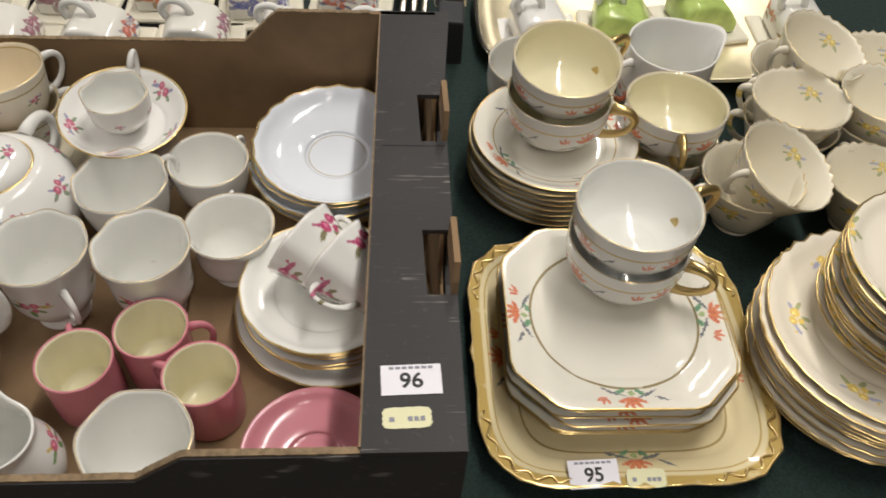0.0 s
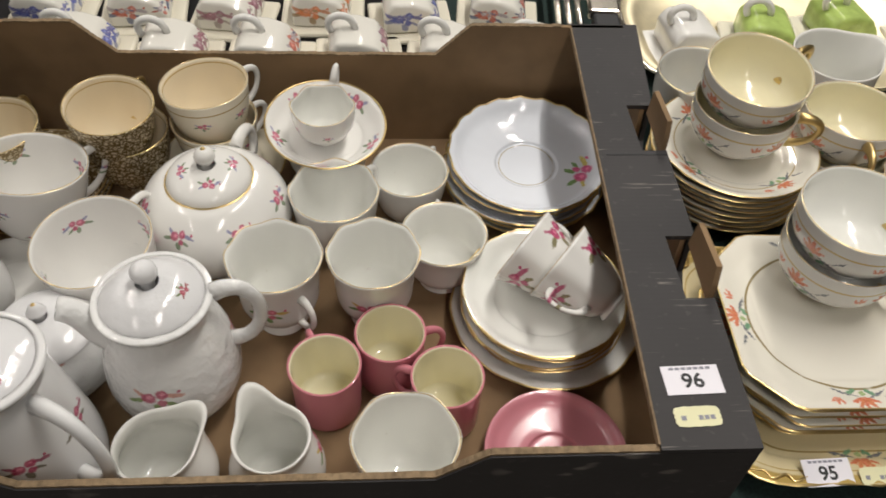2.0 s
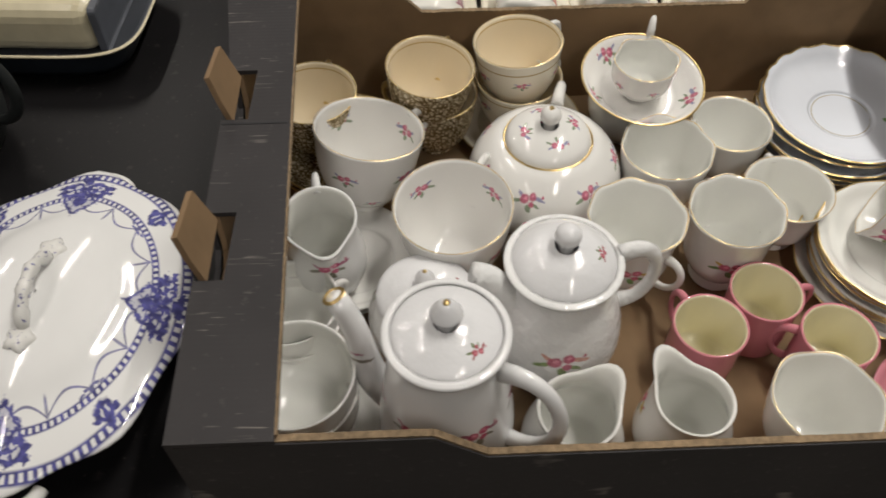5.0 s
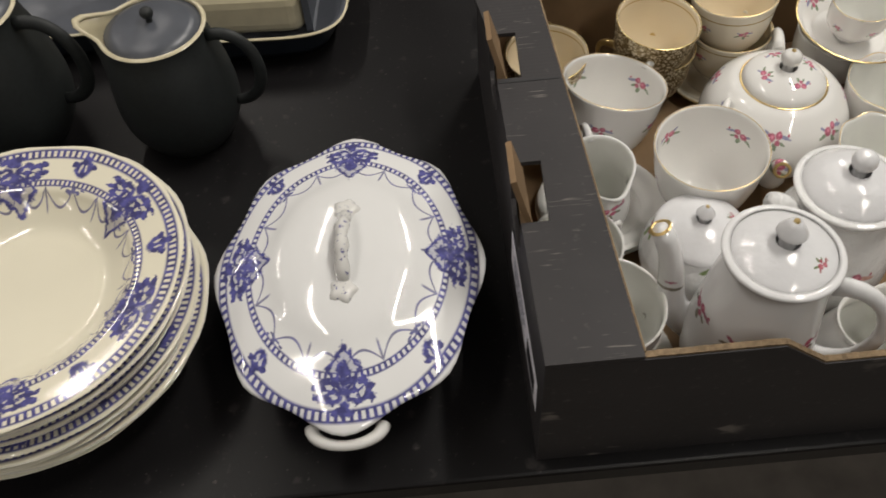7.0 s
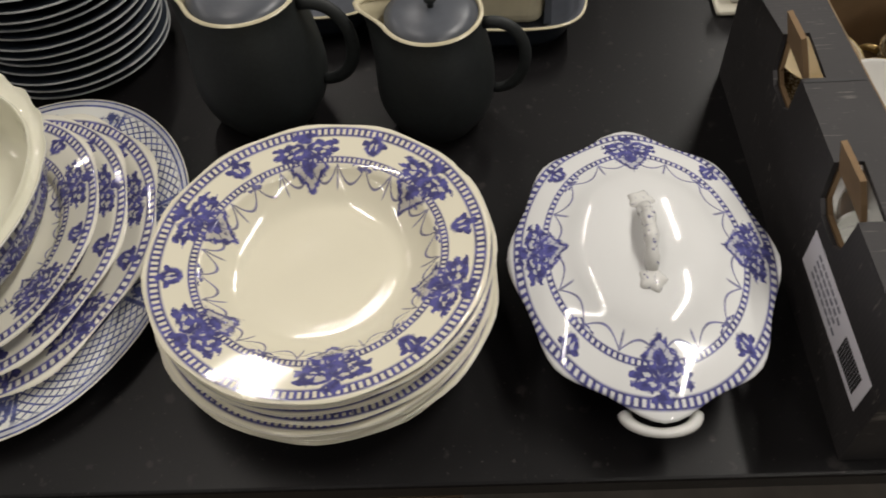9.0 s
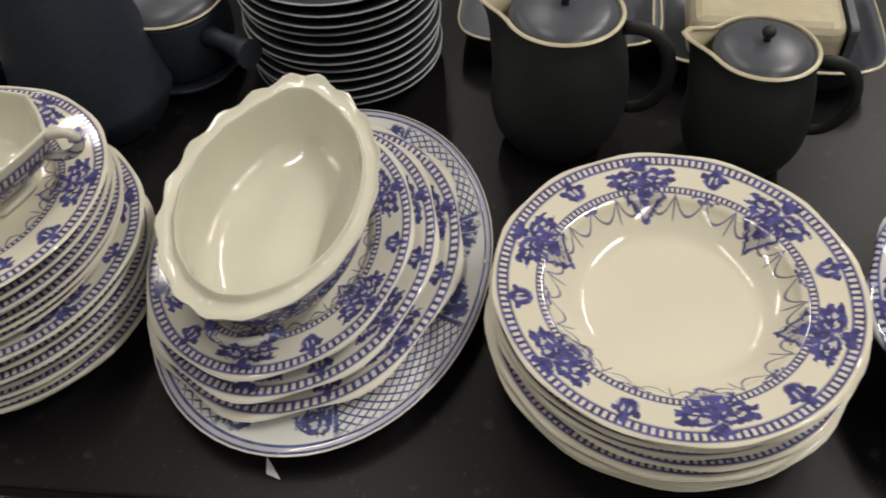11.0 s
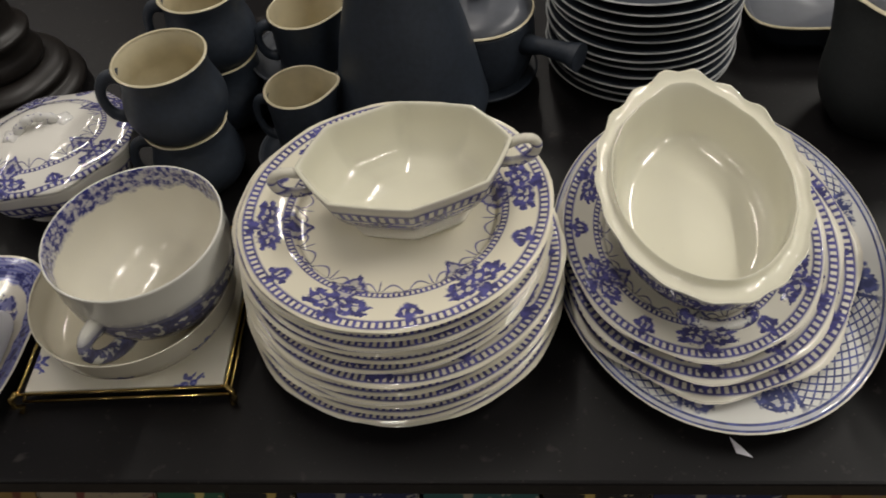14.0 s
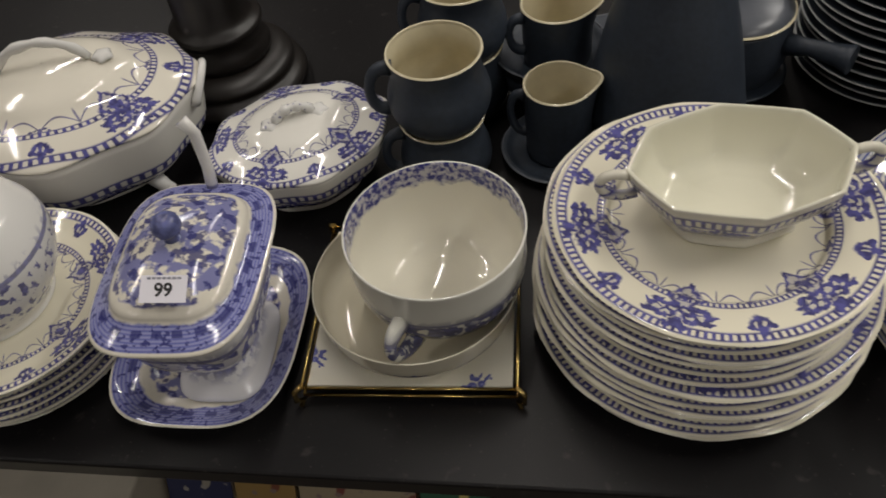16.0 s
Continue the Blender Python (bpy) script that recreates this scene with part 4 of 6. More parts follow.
# stacked saucers with roses
SC10 = waved(20, 0.012, 4, 0.075, lift=0.0008)
for i in range(5):
    plate(at(-0.076 + 0.003 * math.sin(i * 2.1), 0.650 + 0.003 * math.cos(i * 1.7), IN + 0.0085 * i, 14 * i - 56, 3 if i == 4 else 0), 0.0745, 0.024, big_rose_saucer, white_china,
          "pale scalloped saucer with a rose spray, in a stack", "saucer", "stacked rose saucers", SC10, 0.40, gold)
# plates under the two lying cups
plate(at(-0.071, 0.500), 0.081, 0.017, rose_saucer, white_china, "white scalloped plate with rose sprays, lowest of a stack", "plate", "stacked tea plates", waved(14, 0.007, 4, 0.085), 0.6, gold)
for i in range(6):
    plate(at(-0.075 + 0.002 * math.sin(i * 2.3), 0.498 + 0.002 * math.cos(i * 1.9), IN + 0.005 + 0.0053 * i, 31 * i), 0.0675, 0.016, white_in, white_china, "white gilt-edged plate in a stack", "plate", "stacked tea plates", waved(14, 0.006, 4, 0.0665), 0.6, gold)
SC6 = waved(8, 0.03, 2, 0.034)
cup(pose(-0.0526, 0.4847, 0.069, 0, -72, -36), 0.034, 0.058, "flare", wild_rose, white_in, "white cup with a single rose, lying on plates", True, (92, 0.016, 0.003, 0.8, 0.3), None, SC6)
cup(pose(-0.026, 0.468, 0.069, 0, -72, -36), 0.034, 0.058, "flare", wild_rose, white_in, "white cup with a single rose, nested in another", True, (-80, 0.016, 0.003, 0.8, 0.3), None, SC6)
# pink coffee cans and saucer
for x, y, turn in ((-0.252, 0.421, 112), (-0.203, 0.449, 12), (-0.161, 0.409, 160)):
    cup(at(x, y), 0.0275, 0.056, "can", pink_out, yellow_in, "pink coffee can with pale yellow inside", False, (turn, 0.017, 0.0034, 0.85, 0.25), None, None, "coffee_can", "pink coffee cans")
plate(at(-0.080, 0.366, IN, 0, 0), 0.0535, 0.017, pink_saucer, pink_saucer, "glossy pink saucer lying in the tray", "saucer", well=0.40)
# cups and jugs along the tray's front
cup(at(-0.193, 0.351), 0.0375, 0.070, "tea", foot_rose, white_in, "large white cup with painted roses", True, (-25, 0.020, 0.0036, 0.8, 0.3), None, waved(6, 0.03, 4, 0.042, lift=0.001))
jug(at(-0.360, 0.350), 0.0280, 0.070, "creamer", white_china, white_in, "plain white cream jug with a pouring lip", 42, (215, 0.018, 0.0042, 0.75, 0.3), 0.45, 0.10, 0.45)
jug(at(-0.283, 0.352), 0.0265, 0.074, "creamer", foot_rose, white_in, "white cream jug with faint roses", 118, (-62, 0.018, 0.0042, 0.75, 0.3), 0.55, 0.14, 0.42)
# tall coffee pot and embossed teapot
teapot(at(-0.447, 0.361, IN, -28), ((0.034, 0), (0.036, 0.004), (0.044, 0.025), (0.046, 0.050), (0.043, 0.080), (0.037, 0.122), (0.0335, 0.142), (0.0385, 0.151), (0.0385, 0.154), (0.0362, 0.155)),
       ((0.0335, 0.151), (0.0325, 0.155), (0.019, 0.162), (0.008, 0.165)), ((0.036, 0.134), (0.044, 0.055), 0.038),
       (((-0.040, 0, 0.045), (-0.072, 0, 0.055), (-0.052, 0, 0.100), (-0.078, 0, 0.142)), 0.014, 0.0075), "tall white coffee pot with dark pink roses", (white_pot, emboss_lid, white_in), None, 0.0095, "cone", "coffee_pot", 0.006)
teapot(at(-0.365, 0.434, IN + 0.006, 8), ((0.036, 0), (0.038, 0.004), (0.047, 0.022), (0.049, 0.045), (0.044, 0.072), (0.035, 0.094), (0.0335, 0.104), (0.0400, 0.114), (0.0405, 0.117), (0.0380, 0.118)),
       ((0.0355, 0.114), (0.034, 0.120), (0.021, 0.130), (0.008, 0.133)), ((0.040, 0.114), (0.046, 0.058), 0.027),
       (((-0.034, 0, 0.082), (-0.046, 0, 0.092), (-0.046, 0, 0.110), (-0.062, 0, 0.116)), 0.014, 0.0085), "embossed white teapot with rose sprays", (emboss, emboss_lid, white_in), None, 0.009, "ball", "teapot", 0.006, False)
# covered sugar bowl
teapot(at(-0.459, 0.452, IN, 20), ((0.028, 0), (0.030, 0.004), (0.042, 0.020), (0.044, 0.040), (0.038, 0.056), (0.036, 0.062)),
       ((0.037, 0.062), (0.034, 0.067), (0.020, 0.074), (0.006, 0.077)), ((0.038, 0.054), (0.042, 0.030), 0.014), None, "white covered sugar bowl with a gilt-tipped knob", (emboss, emboss_lid, white_in), None, 0.007, "cone", "sugar_bowl", 0.004)
# tall milk jug on saucers
for i in range(2):
    plate(at(-0.522 + 0.002 * i, 0.524, IN + 0.007 * i, 40 * i), 0.056, 0.015, white_china, white_china, "plain white saucer under a jug", "saucer")
jug(at(-0.535, 0.507, IN + 0.015, 0, 8), 0.028, 0.090, "mug", jug_rose, white_in, "white milk jug with dark pink roses", -78, (97, 0.020, 0.004, 0.92, 0.45, 0.014), 0.34, 0.02, 0.42)
# white cups by the tray's side
for i in range(2):
    cup(at(-0.559, 0.446 + 0.002 * i, IN + 0.018 * i, 0, 2), 0.037, 0.050, "round", white_china, white_in, "plain white cup in a stack", False, (-30 + 60 * i, 0.014, 0.003, 0.8, 0.3))
plate(at(-0.548, 0.372), 0.056, 0.014, white_china, white_china, "plain white saucer below cups", "saucer")
for i in range(2):
    cup(at(-0.548, 0.380, IN + 0.006 + 0.022 * i, 0, 2), 0.041, 0.055, "round", white_china, white_in, "plain white cup in a stack", False, (35 - 20 * i, 0.016, 0.003, 0.8, 0.3))

# ---- lot 95: the poppy tea set on the green cloth ----
CL = 0.0032


def squared(turn=0.0, p=0.16, wave=0.012):
    """A form for lathe: a square with cut corners."""
    def mod(t, r, z):
        k = min(1.0, (r / 0.06) ** 2)
        s = (t - turn) % (math.pi / 2) - math.pi / 4
        sq = 1 / max(math.cos((t - turn + math.pi / 4) % (math.pi / 2) - math.pi / 4), 0.1)
        oc = 1.14 / max(math.cos(s), 0.1)
        f = 1 + k * (min(sq, oc) - 1)
        return r * f * math.cos(t), r * f * math.sin(t), z
    return mod


def gilt_lobed(t, r, z):
    """A form for lathe: a rounded square whose worn gilt edge swells into lobes at the corners."""
    k = min(1.0, (r / 0.06) ** 2)
    f = (abs(math.cos(t)) ** 5 + abs(math.sin(t)) ** 5) ** -0.2
    edge = max(0.0, (r / 0.117 - 0.85) / 0.15)
    f = 1 + k * (f - 1) + edge * (0.010 * math.cos(28 * t) + 0.008 * math.cos(12 * t))
    return r * f * math.cos(t), r * f * math.sin(t), z + edge * 0.0015 * math.cos(28 * t)


cake = plate(at(0.158, 0.452, CL, 0), 0.117, 0.020, poppy_tray, cream_under, "square cream cake plate with worn gilt edge and poppies", "plate", "", gilt_lobed, 0.72, gold)
for q in range(4):
    a0 = math.pi / 4 + q * math.pi / 2
    curl = []
    for i in range(41):
        a = a0 + 0.34 * (i / 20 - 1)
        px_, py_, _ = gilt_lobed(a, 0.1115 + 0.0022 * math.sin(i * 0.9), 0)
        curl.append(Vector((px_, py_, 0.0195)))
    part("gilt_scroll", tube(curl, 0.0012, 8), gold, cake, "raised gilt scroll at the corner")
for i in range(7):
    plate(at(0.152 + 0.004 * math.sin(i * 2.7), 0.461 + 0.003 * math.cos(i * 1.3), CL + 0.0065 + 0.0068 * i, 3 * math.sin(i * 3.1)), 0.086, 0.013, poppy_plate, cream_under,
          "octagonal cream tea plate with orange poppies, in a stack", "plate", "stacked poppy plates", squared(), 0.66, gold)
ZP = CL + 0.0065 + 0.0068 * 6 + 0.006


def poppy_teacup(m, turn, label, inside=white_in):
    ob = cup(m, 0.048, 0.052, "round", poppy_cup, inside, label, True, (turn, 0.029, 0.0046, 0.88, 0.3), gold)
    part("gilt_foot", rim_ring(0.0228, 0.0028, 0.0022, None, 40), gold, ob, "gilt foot ring")
    return ob


poppy_teacup(at(0.160, 0.501, ZP), -32, "white poppy cup with gilt handle, under another")
poppy_teacup(at(0.160, 0.502, ZP + 0.035, 0, 0), 18, "white poppy cup with gilt handle, nested in another")
for i in range(8):
    plate(at(0.129 + 0.002 * math.sin(i * 1.9), 0.667, CL + 0.0065 * i, 25 * i), 0.078, 0.018, poppy_saucer, cream_under, "cream saucer with orange poppies, in a stack", "saucer", "stacked poppy saucers", gilt=gold)
poppy_teacup(at(0.129, 0.674, CL + 0.053), -20, "poppy cup with gilt handle, under another", yellow_in)
poppy_teacup(at(0.130, 0.681, CL + 0.090, 0, 7), 30, "poppy cup with gilt handle, nested in another", yellow_in)
poppy_teacup(at(0.243, 0.676, CL), 160, "cream poppy cup under another", yellow_in)
poppy_teacup(at(0.243, 0.678, CL + 0.038, 0, -3), -98, "cream poppy cup with gilt handle, nested in another", yellow_in)
jug(at(0.262, 0.775, CL), 0.046, 0.086, "can", poppy_cup, white_in, "white poppy milk jug with gilt line", 20, (200, 0.022, 0.004, 0.85, 0.3), 0.30, 0.05, 0.40, gilt=False)
cup(at(0.118, 0.765, CL), 0.044, 0.070, "round", poppy_cup, white_in, "white poppy sugar bowl", True, None, None, None, "sugar_bowl")
lot_label(pose(0.122, 0.345, CL + 0.0205, 8, 0, 2), "95", "white lot label numbered 95 on the cake plate")
small_label(pose(0.160, 0.341, CL + 0.0205, 8, 0, 0))

# ---- yellow-flowered tea set ----
SCW = waved(30, 0.013, 4, 0.045, lift=0.0012)


def yellow_cup(m, turn, label="cream cup with yellow flowers and scalloped gilt rim"):
    return cup(m, 0.047, 0.062, "flare", scallop_cup, scallop_in, label, True, (turn, 0.018, 0.004, 0.85, 0.35), None, SCW, "teacup", "yellow-flowered cups")


yellow_cup(at(0.305, 0.612, CL), 190)
yellow_cup(pose(0.305, 0.610, CL + 0.032, 12, 18, 0), 200, "cream cup with yellow flowers, tilted in another")
yellow_cup(at(0.366, 0.690, CL), 160)
yellow_cup(at(0.366, 0.690, CL + 0.026), 150, "cream cup with yellow flowers, nested in another")
yellow_cup(at(0.398, 0.775, CL), 200)
yellow_cup(pose(0.398, 0.775, CL + 0.036, 10, 14, 0), 195, "cream cup with yellow flowers, tilted in another")
yellow_cup(at(0.456, 0.695, CL + 0.0), 160)
yellow_cup(at(0.456, 0.695, CL + 0.028), 120, "cream cup with yellow flowers, nested in another")
yellow_cup(at(0.421, 0.610, CL), 100)
yellow_cup(at(0.500, 0.790, CL + 0.0), 100)
SCP = waved(30, 0.012, 4, 0.09, lift=0.001)
for i in range(10):
    plate(at(0.362 + 0.003 * math.sin(i * 2.2), 0.440 + 0.003 * math.cos(i * 1.4), CL + 0.0058 * i, 23 * i), 0.096 - 0.0 * i, 0.017, scallop_plate, cream_under,
          "cream plate with yellow flowers and scalloped gilt edge", "plate", "stacked yellow-flowered plates", SCP, 0.6, gold)
for i in range(11):
    plate(at(0.378 + 0.003 * math.sin(i * 1.2), 0.446 + 0.003 * math.cos(i * 2.4), CL + 0.061 + 0.0062 * i, 37 * i), 0.072, 0.016, scallop_plate, cream_under,
          "cream saucer with yellow flowers and scalloped gilt edge", "saucer", "stacked yellow-flowered saucers", SCP, 0.5, gold)

# ---- trays of small china behind the tray ----
silver = thing("serving_tray", pose(0.268, 0.915, CL), "silver-plated serving tray with a raised rim", "tray")
tray_form = lambda t, r, z: (r * 1.30 * (abs(math.cos(t)) ** 0.55) * (1 if math.cos(t) > 0 else -1), r * 0.78 * (abs(math.sin(t)) ** 0.55) * (1 if math.sin(t) > 0 else -1), z)
part("tray_body", lathe([(0, 0), (0.12, 0.0), (0.132, 0.012), (0.146, 0.017), (0.146, 0.019), (0.131, 0.0145), (0.119, 0.003), (0, 0.003)], 96, tray_form), pewter, silver)
part("tray_rim", rim_ring(0.146, 0.018, 0.0025, tray_form, 96), steel, silver, "polished roll rim")


def crest(name, a, b, c):
    return china(name, (0.78, 0.76, 0.70), motifs=((3, 0.42, 0.03, 0.028, spray(0.0105, a, b, c)), (5, 0.1, 0.03, 0.030, spray(0.005, c, a, b))))


crests = [crest("crest_red", (0.45, 0.10, 0.06), (0.1, 0.12, 0.2), (0.35, 0.3, 0.32)), crest("crest_blue", (0.08, 0.1, 0.35), (0.2, 0.22, 0.35), (0.12, 0.12, 0.3)),
          crest("crest_orange", (0.62, 0.18, 0.05), (0.3, 0.2, 0.1), (0.5, 0.2, 0.1)), crest("crest_plum", (0.25, 0.10, 0.14), (0.3, 0.25, 0.22), (0.3, 0.12, 0.16))]
pale_tray = china("pale_tray_glaze", (0.76, 0.72, 0.60))


def cheese_dish(m, mat, base_mat, label):
    """A wedge cover with a loop handle on its own stand."""
    ob = thing("cheese_dish", m, label, "cheese dish", "small cheese dishes")
    part("stand", block(-0.050, 0.050, -0.042, 0.042, 0, 0.008, 0.004), base_mat, ob)
    bm = bmesh.new()
    prof = [(-0.034, 0.008), (0.034, 0.008), (0.034, 0.022), (0.020, 0.040), (0.0, 0.047), (-0.024, 0.048), (-0.034, 0.036)]
    a = [bm.verts.new((x, -0.030, z)) for x, z in prof]
    b = [bm.verts.new((x, 0.030, z)) for x, z in prof]
    bm.faces.new(a)
    bm.faces.new(list(reversed(b)))
    for i in range(len(prof)):
        j = (i + 1) % len(prof)
        bm.faces.new((a[j], a[i], b[i], b[j]))
    bmesh.ops.bevel(bm, geom=bm.edges[:], offset=0.005, segments=3, affect="EDGES", profile=0.5)
    bmesh.ops.recalc_face_normals(bm, faces=bm.faces)
    for f in bm.faces:
        f.smooth = True
    cover = part("cover", bm, mat, ob)
    part("handle", tube(bezier((-0.030, 0, 0.044), (-0.045, 0, 0.066), (-0.005, 0, 0.074), (-0.004, 0, 0.046), 12), 0.0042, 10), white_china, cover)
    return ob


for i, c in zip(range(1, 7), (1, 3, 0, 3, 2, 1)):
    cheese_dish(pose(-0.644 + 0.102 * i, 0.868 + 0.006 * math.sin(i * 2), 0.0, 0, 0, 6 * math.sin(i * 3.3)), crests[c], pale_tray, "small white crested cheese dish with a looped handle")
for i in range(6):
    cheese_dish(pose(-0.600 + 0.106 * i, 0.955 + 0.006 * math.sin(i * 2.6), 0.0, 0, 0, 6 * math.sin(i * 2.1)), crests[(i * 3 + 1) % 4], pale_tray, "small white crested cheese dish with a looped handle")
cheese_dish(pose(0.150, 0.890, CL + 0.003, 0, 0, 8), white_china, white_china, "small plain white cheese dish on a silver tray")
solid_green = plain("lime_glaze", (0.42, 0.55, 0.16), 0.2, 0, 0.25, 60)
cheese_dish(pose(0.245, 0.900, CL + 0.003, 0, 0, -8), solid_green, pale_tray, "small green and yellow cottage cheese dish")
cheese_dish(pose(0.345, 0.925, CL + 0.003, 0, 0, 10), solid_green, pale_tray, "small green and yellow cottage cheese dish")
cheese_dish(pose(0.460, 0.905, CL, 0, 0, 0), crests[2], pale_tray, "small white crested cheese dish with a looped handle")

rack = thing("wire_rack", pose(0.012, 0.875, 0.0, 0, 0, -4), "chrome wire rack with a black plastic end", "rack")
for k in range(3):
    part("rod", tube([Vector((0.012 * k - 0.022, -0.03, 0.050)), Vector((0.012 * k - 0.022, 0.22, 0.050))], 0.0035, 10), steel, rack, "polished chrome rod")
for fy in (-0.015, 0.20):
    part("leg", tube([Vector((-0.010, fy, 0.0)), Vector((-0.010, fy, 0.049))], 0.0035, 8), steel, rack)
    part("cross_rod", tube([Vector((-0.024, fy, 0.0475)), Vector((0.040, fy, 0.0475))], 0.0025, 8), steel, rack)
part("end_block", block(0.016, 0.046, -0.022, 0.020, 0.0, 0.058, 0.003), ink_black, rack, "black plastic end block")
part("end_cap", block(0.012, 0.048, 0.021, 0.060, 0.046, 0.060, 0.003), steel, rack, "chrome end cap")

# ---- blue and white dinner service ----
soup_top = blueware("blue_soup_plate", 0.136, inner=0.735)
LOB = waved(12, 0.0055, 5, 0.135, lift=0.0004)
for i in range(9):
    plate(at(-0.999 + 0.004 * math.sin(i * 2.0) * (i < 8), 0.452 - 0.0006 * (8 - i) + 0.003 * math.cos(i * 1.1), 0.0077 * i, 47 * i if i < 8 else 10), 0.136 if i > 3 else 0.138, 0.038, soup_top, soup_top if i % 2 == 0 else shaded_under, "cream soup plate with blue flower border, in a stack", "plate", "stacked soup plates", LOB, 0.60, kind="soup")

# covered vegetable dish
lid_top = blueware("blue_tureen_lid", 0.107, (1.0, 1.32), (0.78, 0.78, 0.77), 4, 112, 0.74, True, 0.5, head=1.02)
handle_blue = blueware("blue_handle_print", 0.03, base=(0.74, 0.73, 0.70), field=False, mode="z", H=0.2, dense=0.36)
dish_side = blueware("blue_tureen_side", 0.105, (1.0, 1.18), (0.78, 0.76, 0.70), 8, 60, 0.7, False, 0.0, mode="z", H=0.06)


def ring_handle(parent, y, z, mat, s, rise=0.004):
    path = [(0.026 * math.cos(a), y + s * (0.026 * math.sin(a) * 0.62), z + rise * math.sin(a)) for a in (math.pi * i / 14 for i in range(15))]
    part("side_handle", tube(path, [0.0055 - 0.0015 * math.sin(math.pi * i / 14) for i in range(15)], 10), mat, parent)


def covered_dish(m, R, k, label, H=0.055, tops=None, grip=True, dome=1.0, bow=1.0, feet=False):
    ob = thing("covered_dish", m, label, "tureen", "covered blue and white dishes")
    top, side = tops or (lid_top, dish_side)

    def form(t, r, z):
        e = min(1.0, r / R) ** 2
        w = math.pi / 4
        d = (t + w / 2) % w - w / 2
        f = 1 + e * (0.030 * math.cos(8 * t) + 0.010 * math.cos(4 * t) + 0.010 * (1 - abs(d) / (w / 2)) ** 2 - 0.006)
        return r * f * math.cos(t), r * f * k * math.sin(t), z

    body = smooth_profile([(0.60 * R, 0), (0.63 * R, 0.004), (0.58 * R, 0.010), (0.80 * R, 0.022), (0.93 * R, 0.042), (R, H)], 4)
    part("bowl", lathe([(0, 0.006)] + body + [(0.95 * R, H), (0.85 * R, 0.03), (0, 0.02)], 80, form), side, ob)
    lidp = smooth_profile([(1.02 * R, H + 0.001), (1.01 * R, H + 0.005), (0.86 * R, H + 0.005 + 0.008 * dome), (0.66 * R, H + 0.005 + 0.016 * dome), (0.50 * R, H + 0.005 + 0.026 * dome), (0.25 * R, H + 0.005 + 0.032 * dome), (0.001, H + 0.005 + 0.034 * dome)], 4)
    lid = part("lid", lathe([(0, H - 0.001)] + lidp, 80, form), top, ob)
    ztop = H + 0.005 + 0.034 * dome
    path = bezier((0, -0.030 * k * bow, ztop - 0.002), (0, -0.022 * bow, ztop + 0.026 * bow), (0, 0.022 * bow, ztop + 0.026 * bow), (0, 0.030 * k * bow, ztop - 0.002), 14)
    part("lid_handle", tube(path, [0.0062 - 0.0012 * math.cos(i * 1.8) for i in range(15)], 10, 0.8), handle_blue, lid)
    for sy in (-1, 1):
        leaf = lathe(smooth_profile([(0.0001, 0.004), (0.006, 0.0035), (0.010, 0.001), (0.0105, -0.003), (0.004, -0.004)], 2), 20, waved(5, 0.14, 1, 0.010))
        leaf.transform(Matrix.Translation((0, sy * 0.038 * k * bow, ztop - 0.0025)))
        part("handle_leaf", leaf, handle_blue, lid, "moulded blue leaf at the handle's end")
    if feet:
        for q in range(4):
            a = math.pi / 4 + q * math.pi / 2
            p = [Vector((r * R * math.cos(a), r * R * k * math.sin(a), z)) for r, z in ((0.62, 0.030), (0.74, 0.014), (0.86, 0.006), (0.93, 0.010))]
            part("foot", tube(p, [0.012, 0.010, 0.008, 0.005], 10), white_china, ob, "curled cream foot")
    if grip:
        rise = 0.030 if feet else 0.004
        ring_handle(ob, -R * k * 0.97, H * 0.80, white_china, -1, rise)
        ring_handle(ob, R * k * 0.97, H * 0.80, white_china, 1, rise)
    return ob


covered_dish(at(-0.740, 0.456, 0, -2), 0.103, 1.32, "octagonal covered vegetable dish with blue flower border", dome=0.8, bow=0.78)

# oval platter with dishes and an open dish stacked on it
lattice = blueware("blue_lattice_platter", 0.149, (1.0, 1.33), (0.76, 0.76, 0.72), lattice=True, blue=(0.034, 0.045, 0.16))
plate(at(-1.289, 0.520, 0, -2), 0.149, 0.024, lattice, shaded_under, "oval platter with blue lattice border", "platter", "", waved(0, 0, 3, 1, 1.0, 1.33), 0.66, kind="flange")
for i, (x, y, r, k, z, turn) in enumerate(((-1.300, 0.516, 0.133, 1.27, 0.010, -8), (-1.310, 0.511, 0.123, 1.28, 0.026, -4), (-1.318, 0.507, 0.112, 1.29, 0.042, -1))):
    plate(at(x, y, z, turn), r, 0.022, blueware("blue_oval_dish", r, (1.0, k), (0.80, 0.77, 0.66), 6, 120, 0.72), shaded_under, "oval cream dish with blue beaded border, in a stack", "plate", "stacked oval dishes", waved(8, 0.012, 4, 0.11, 1.0, k), 0.66, kind="flange")
open_side = blueware("blue_open_dish_side", 0.09, (1.0, 1.35), (0.76, 0.75, 0.70), 8, 60, 0.7, False, 0.0, mode="z", H=0.07)
bare = china("pale_grey_glaze", (0.73, 0.71, 0.58))


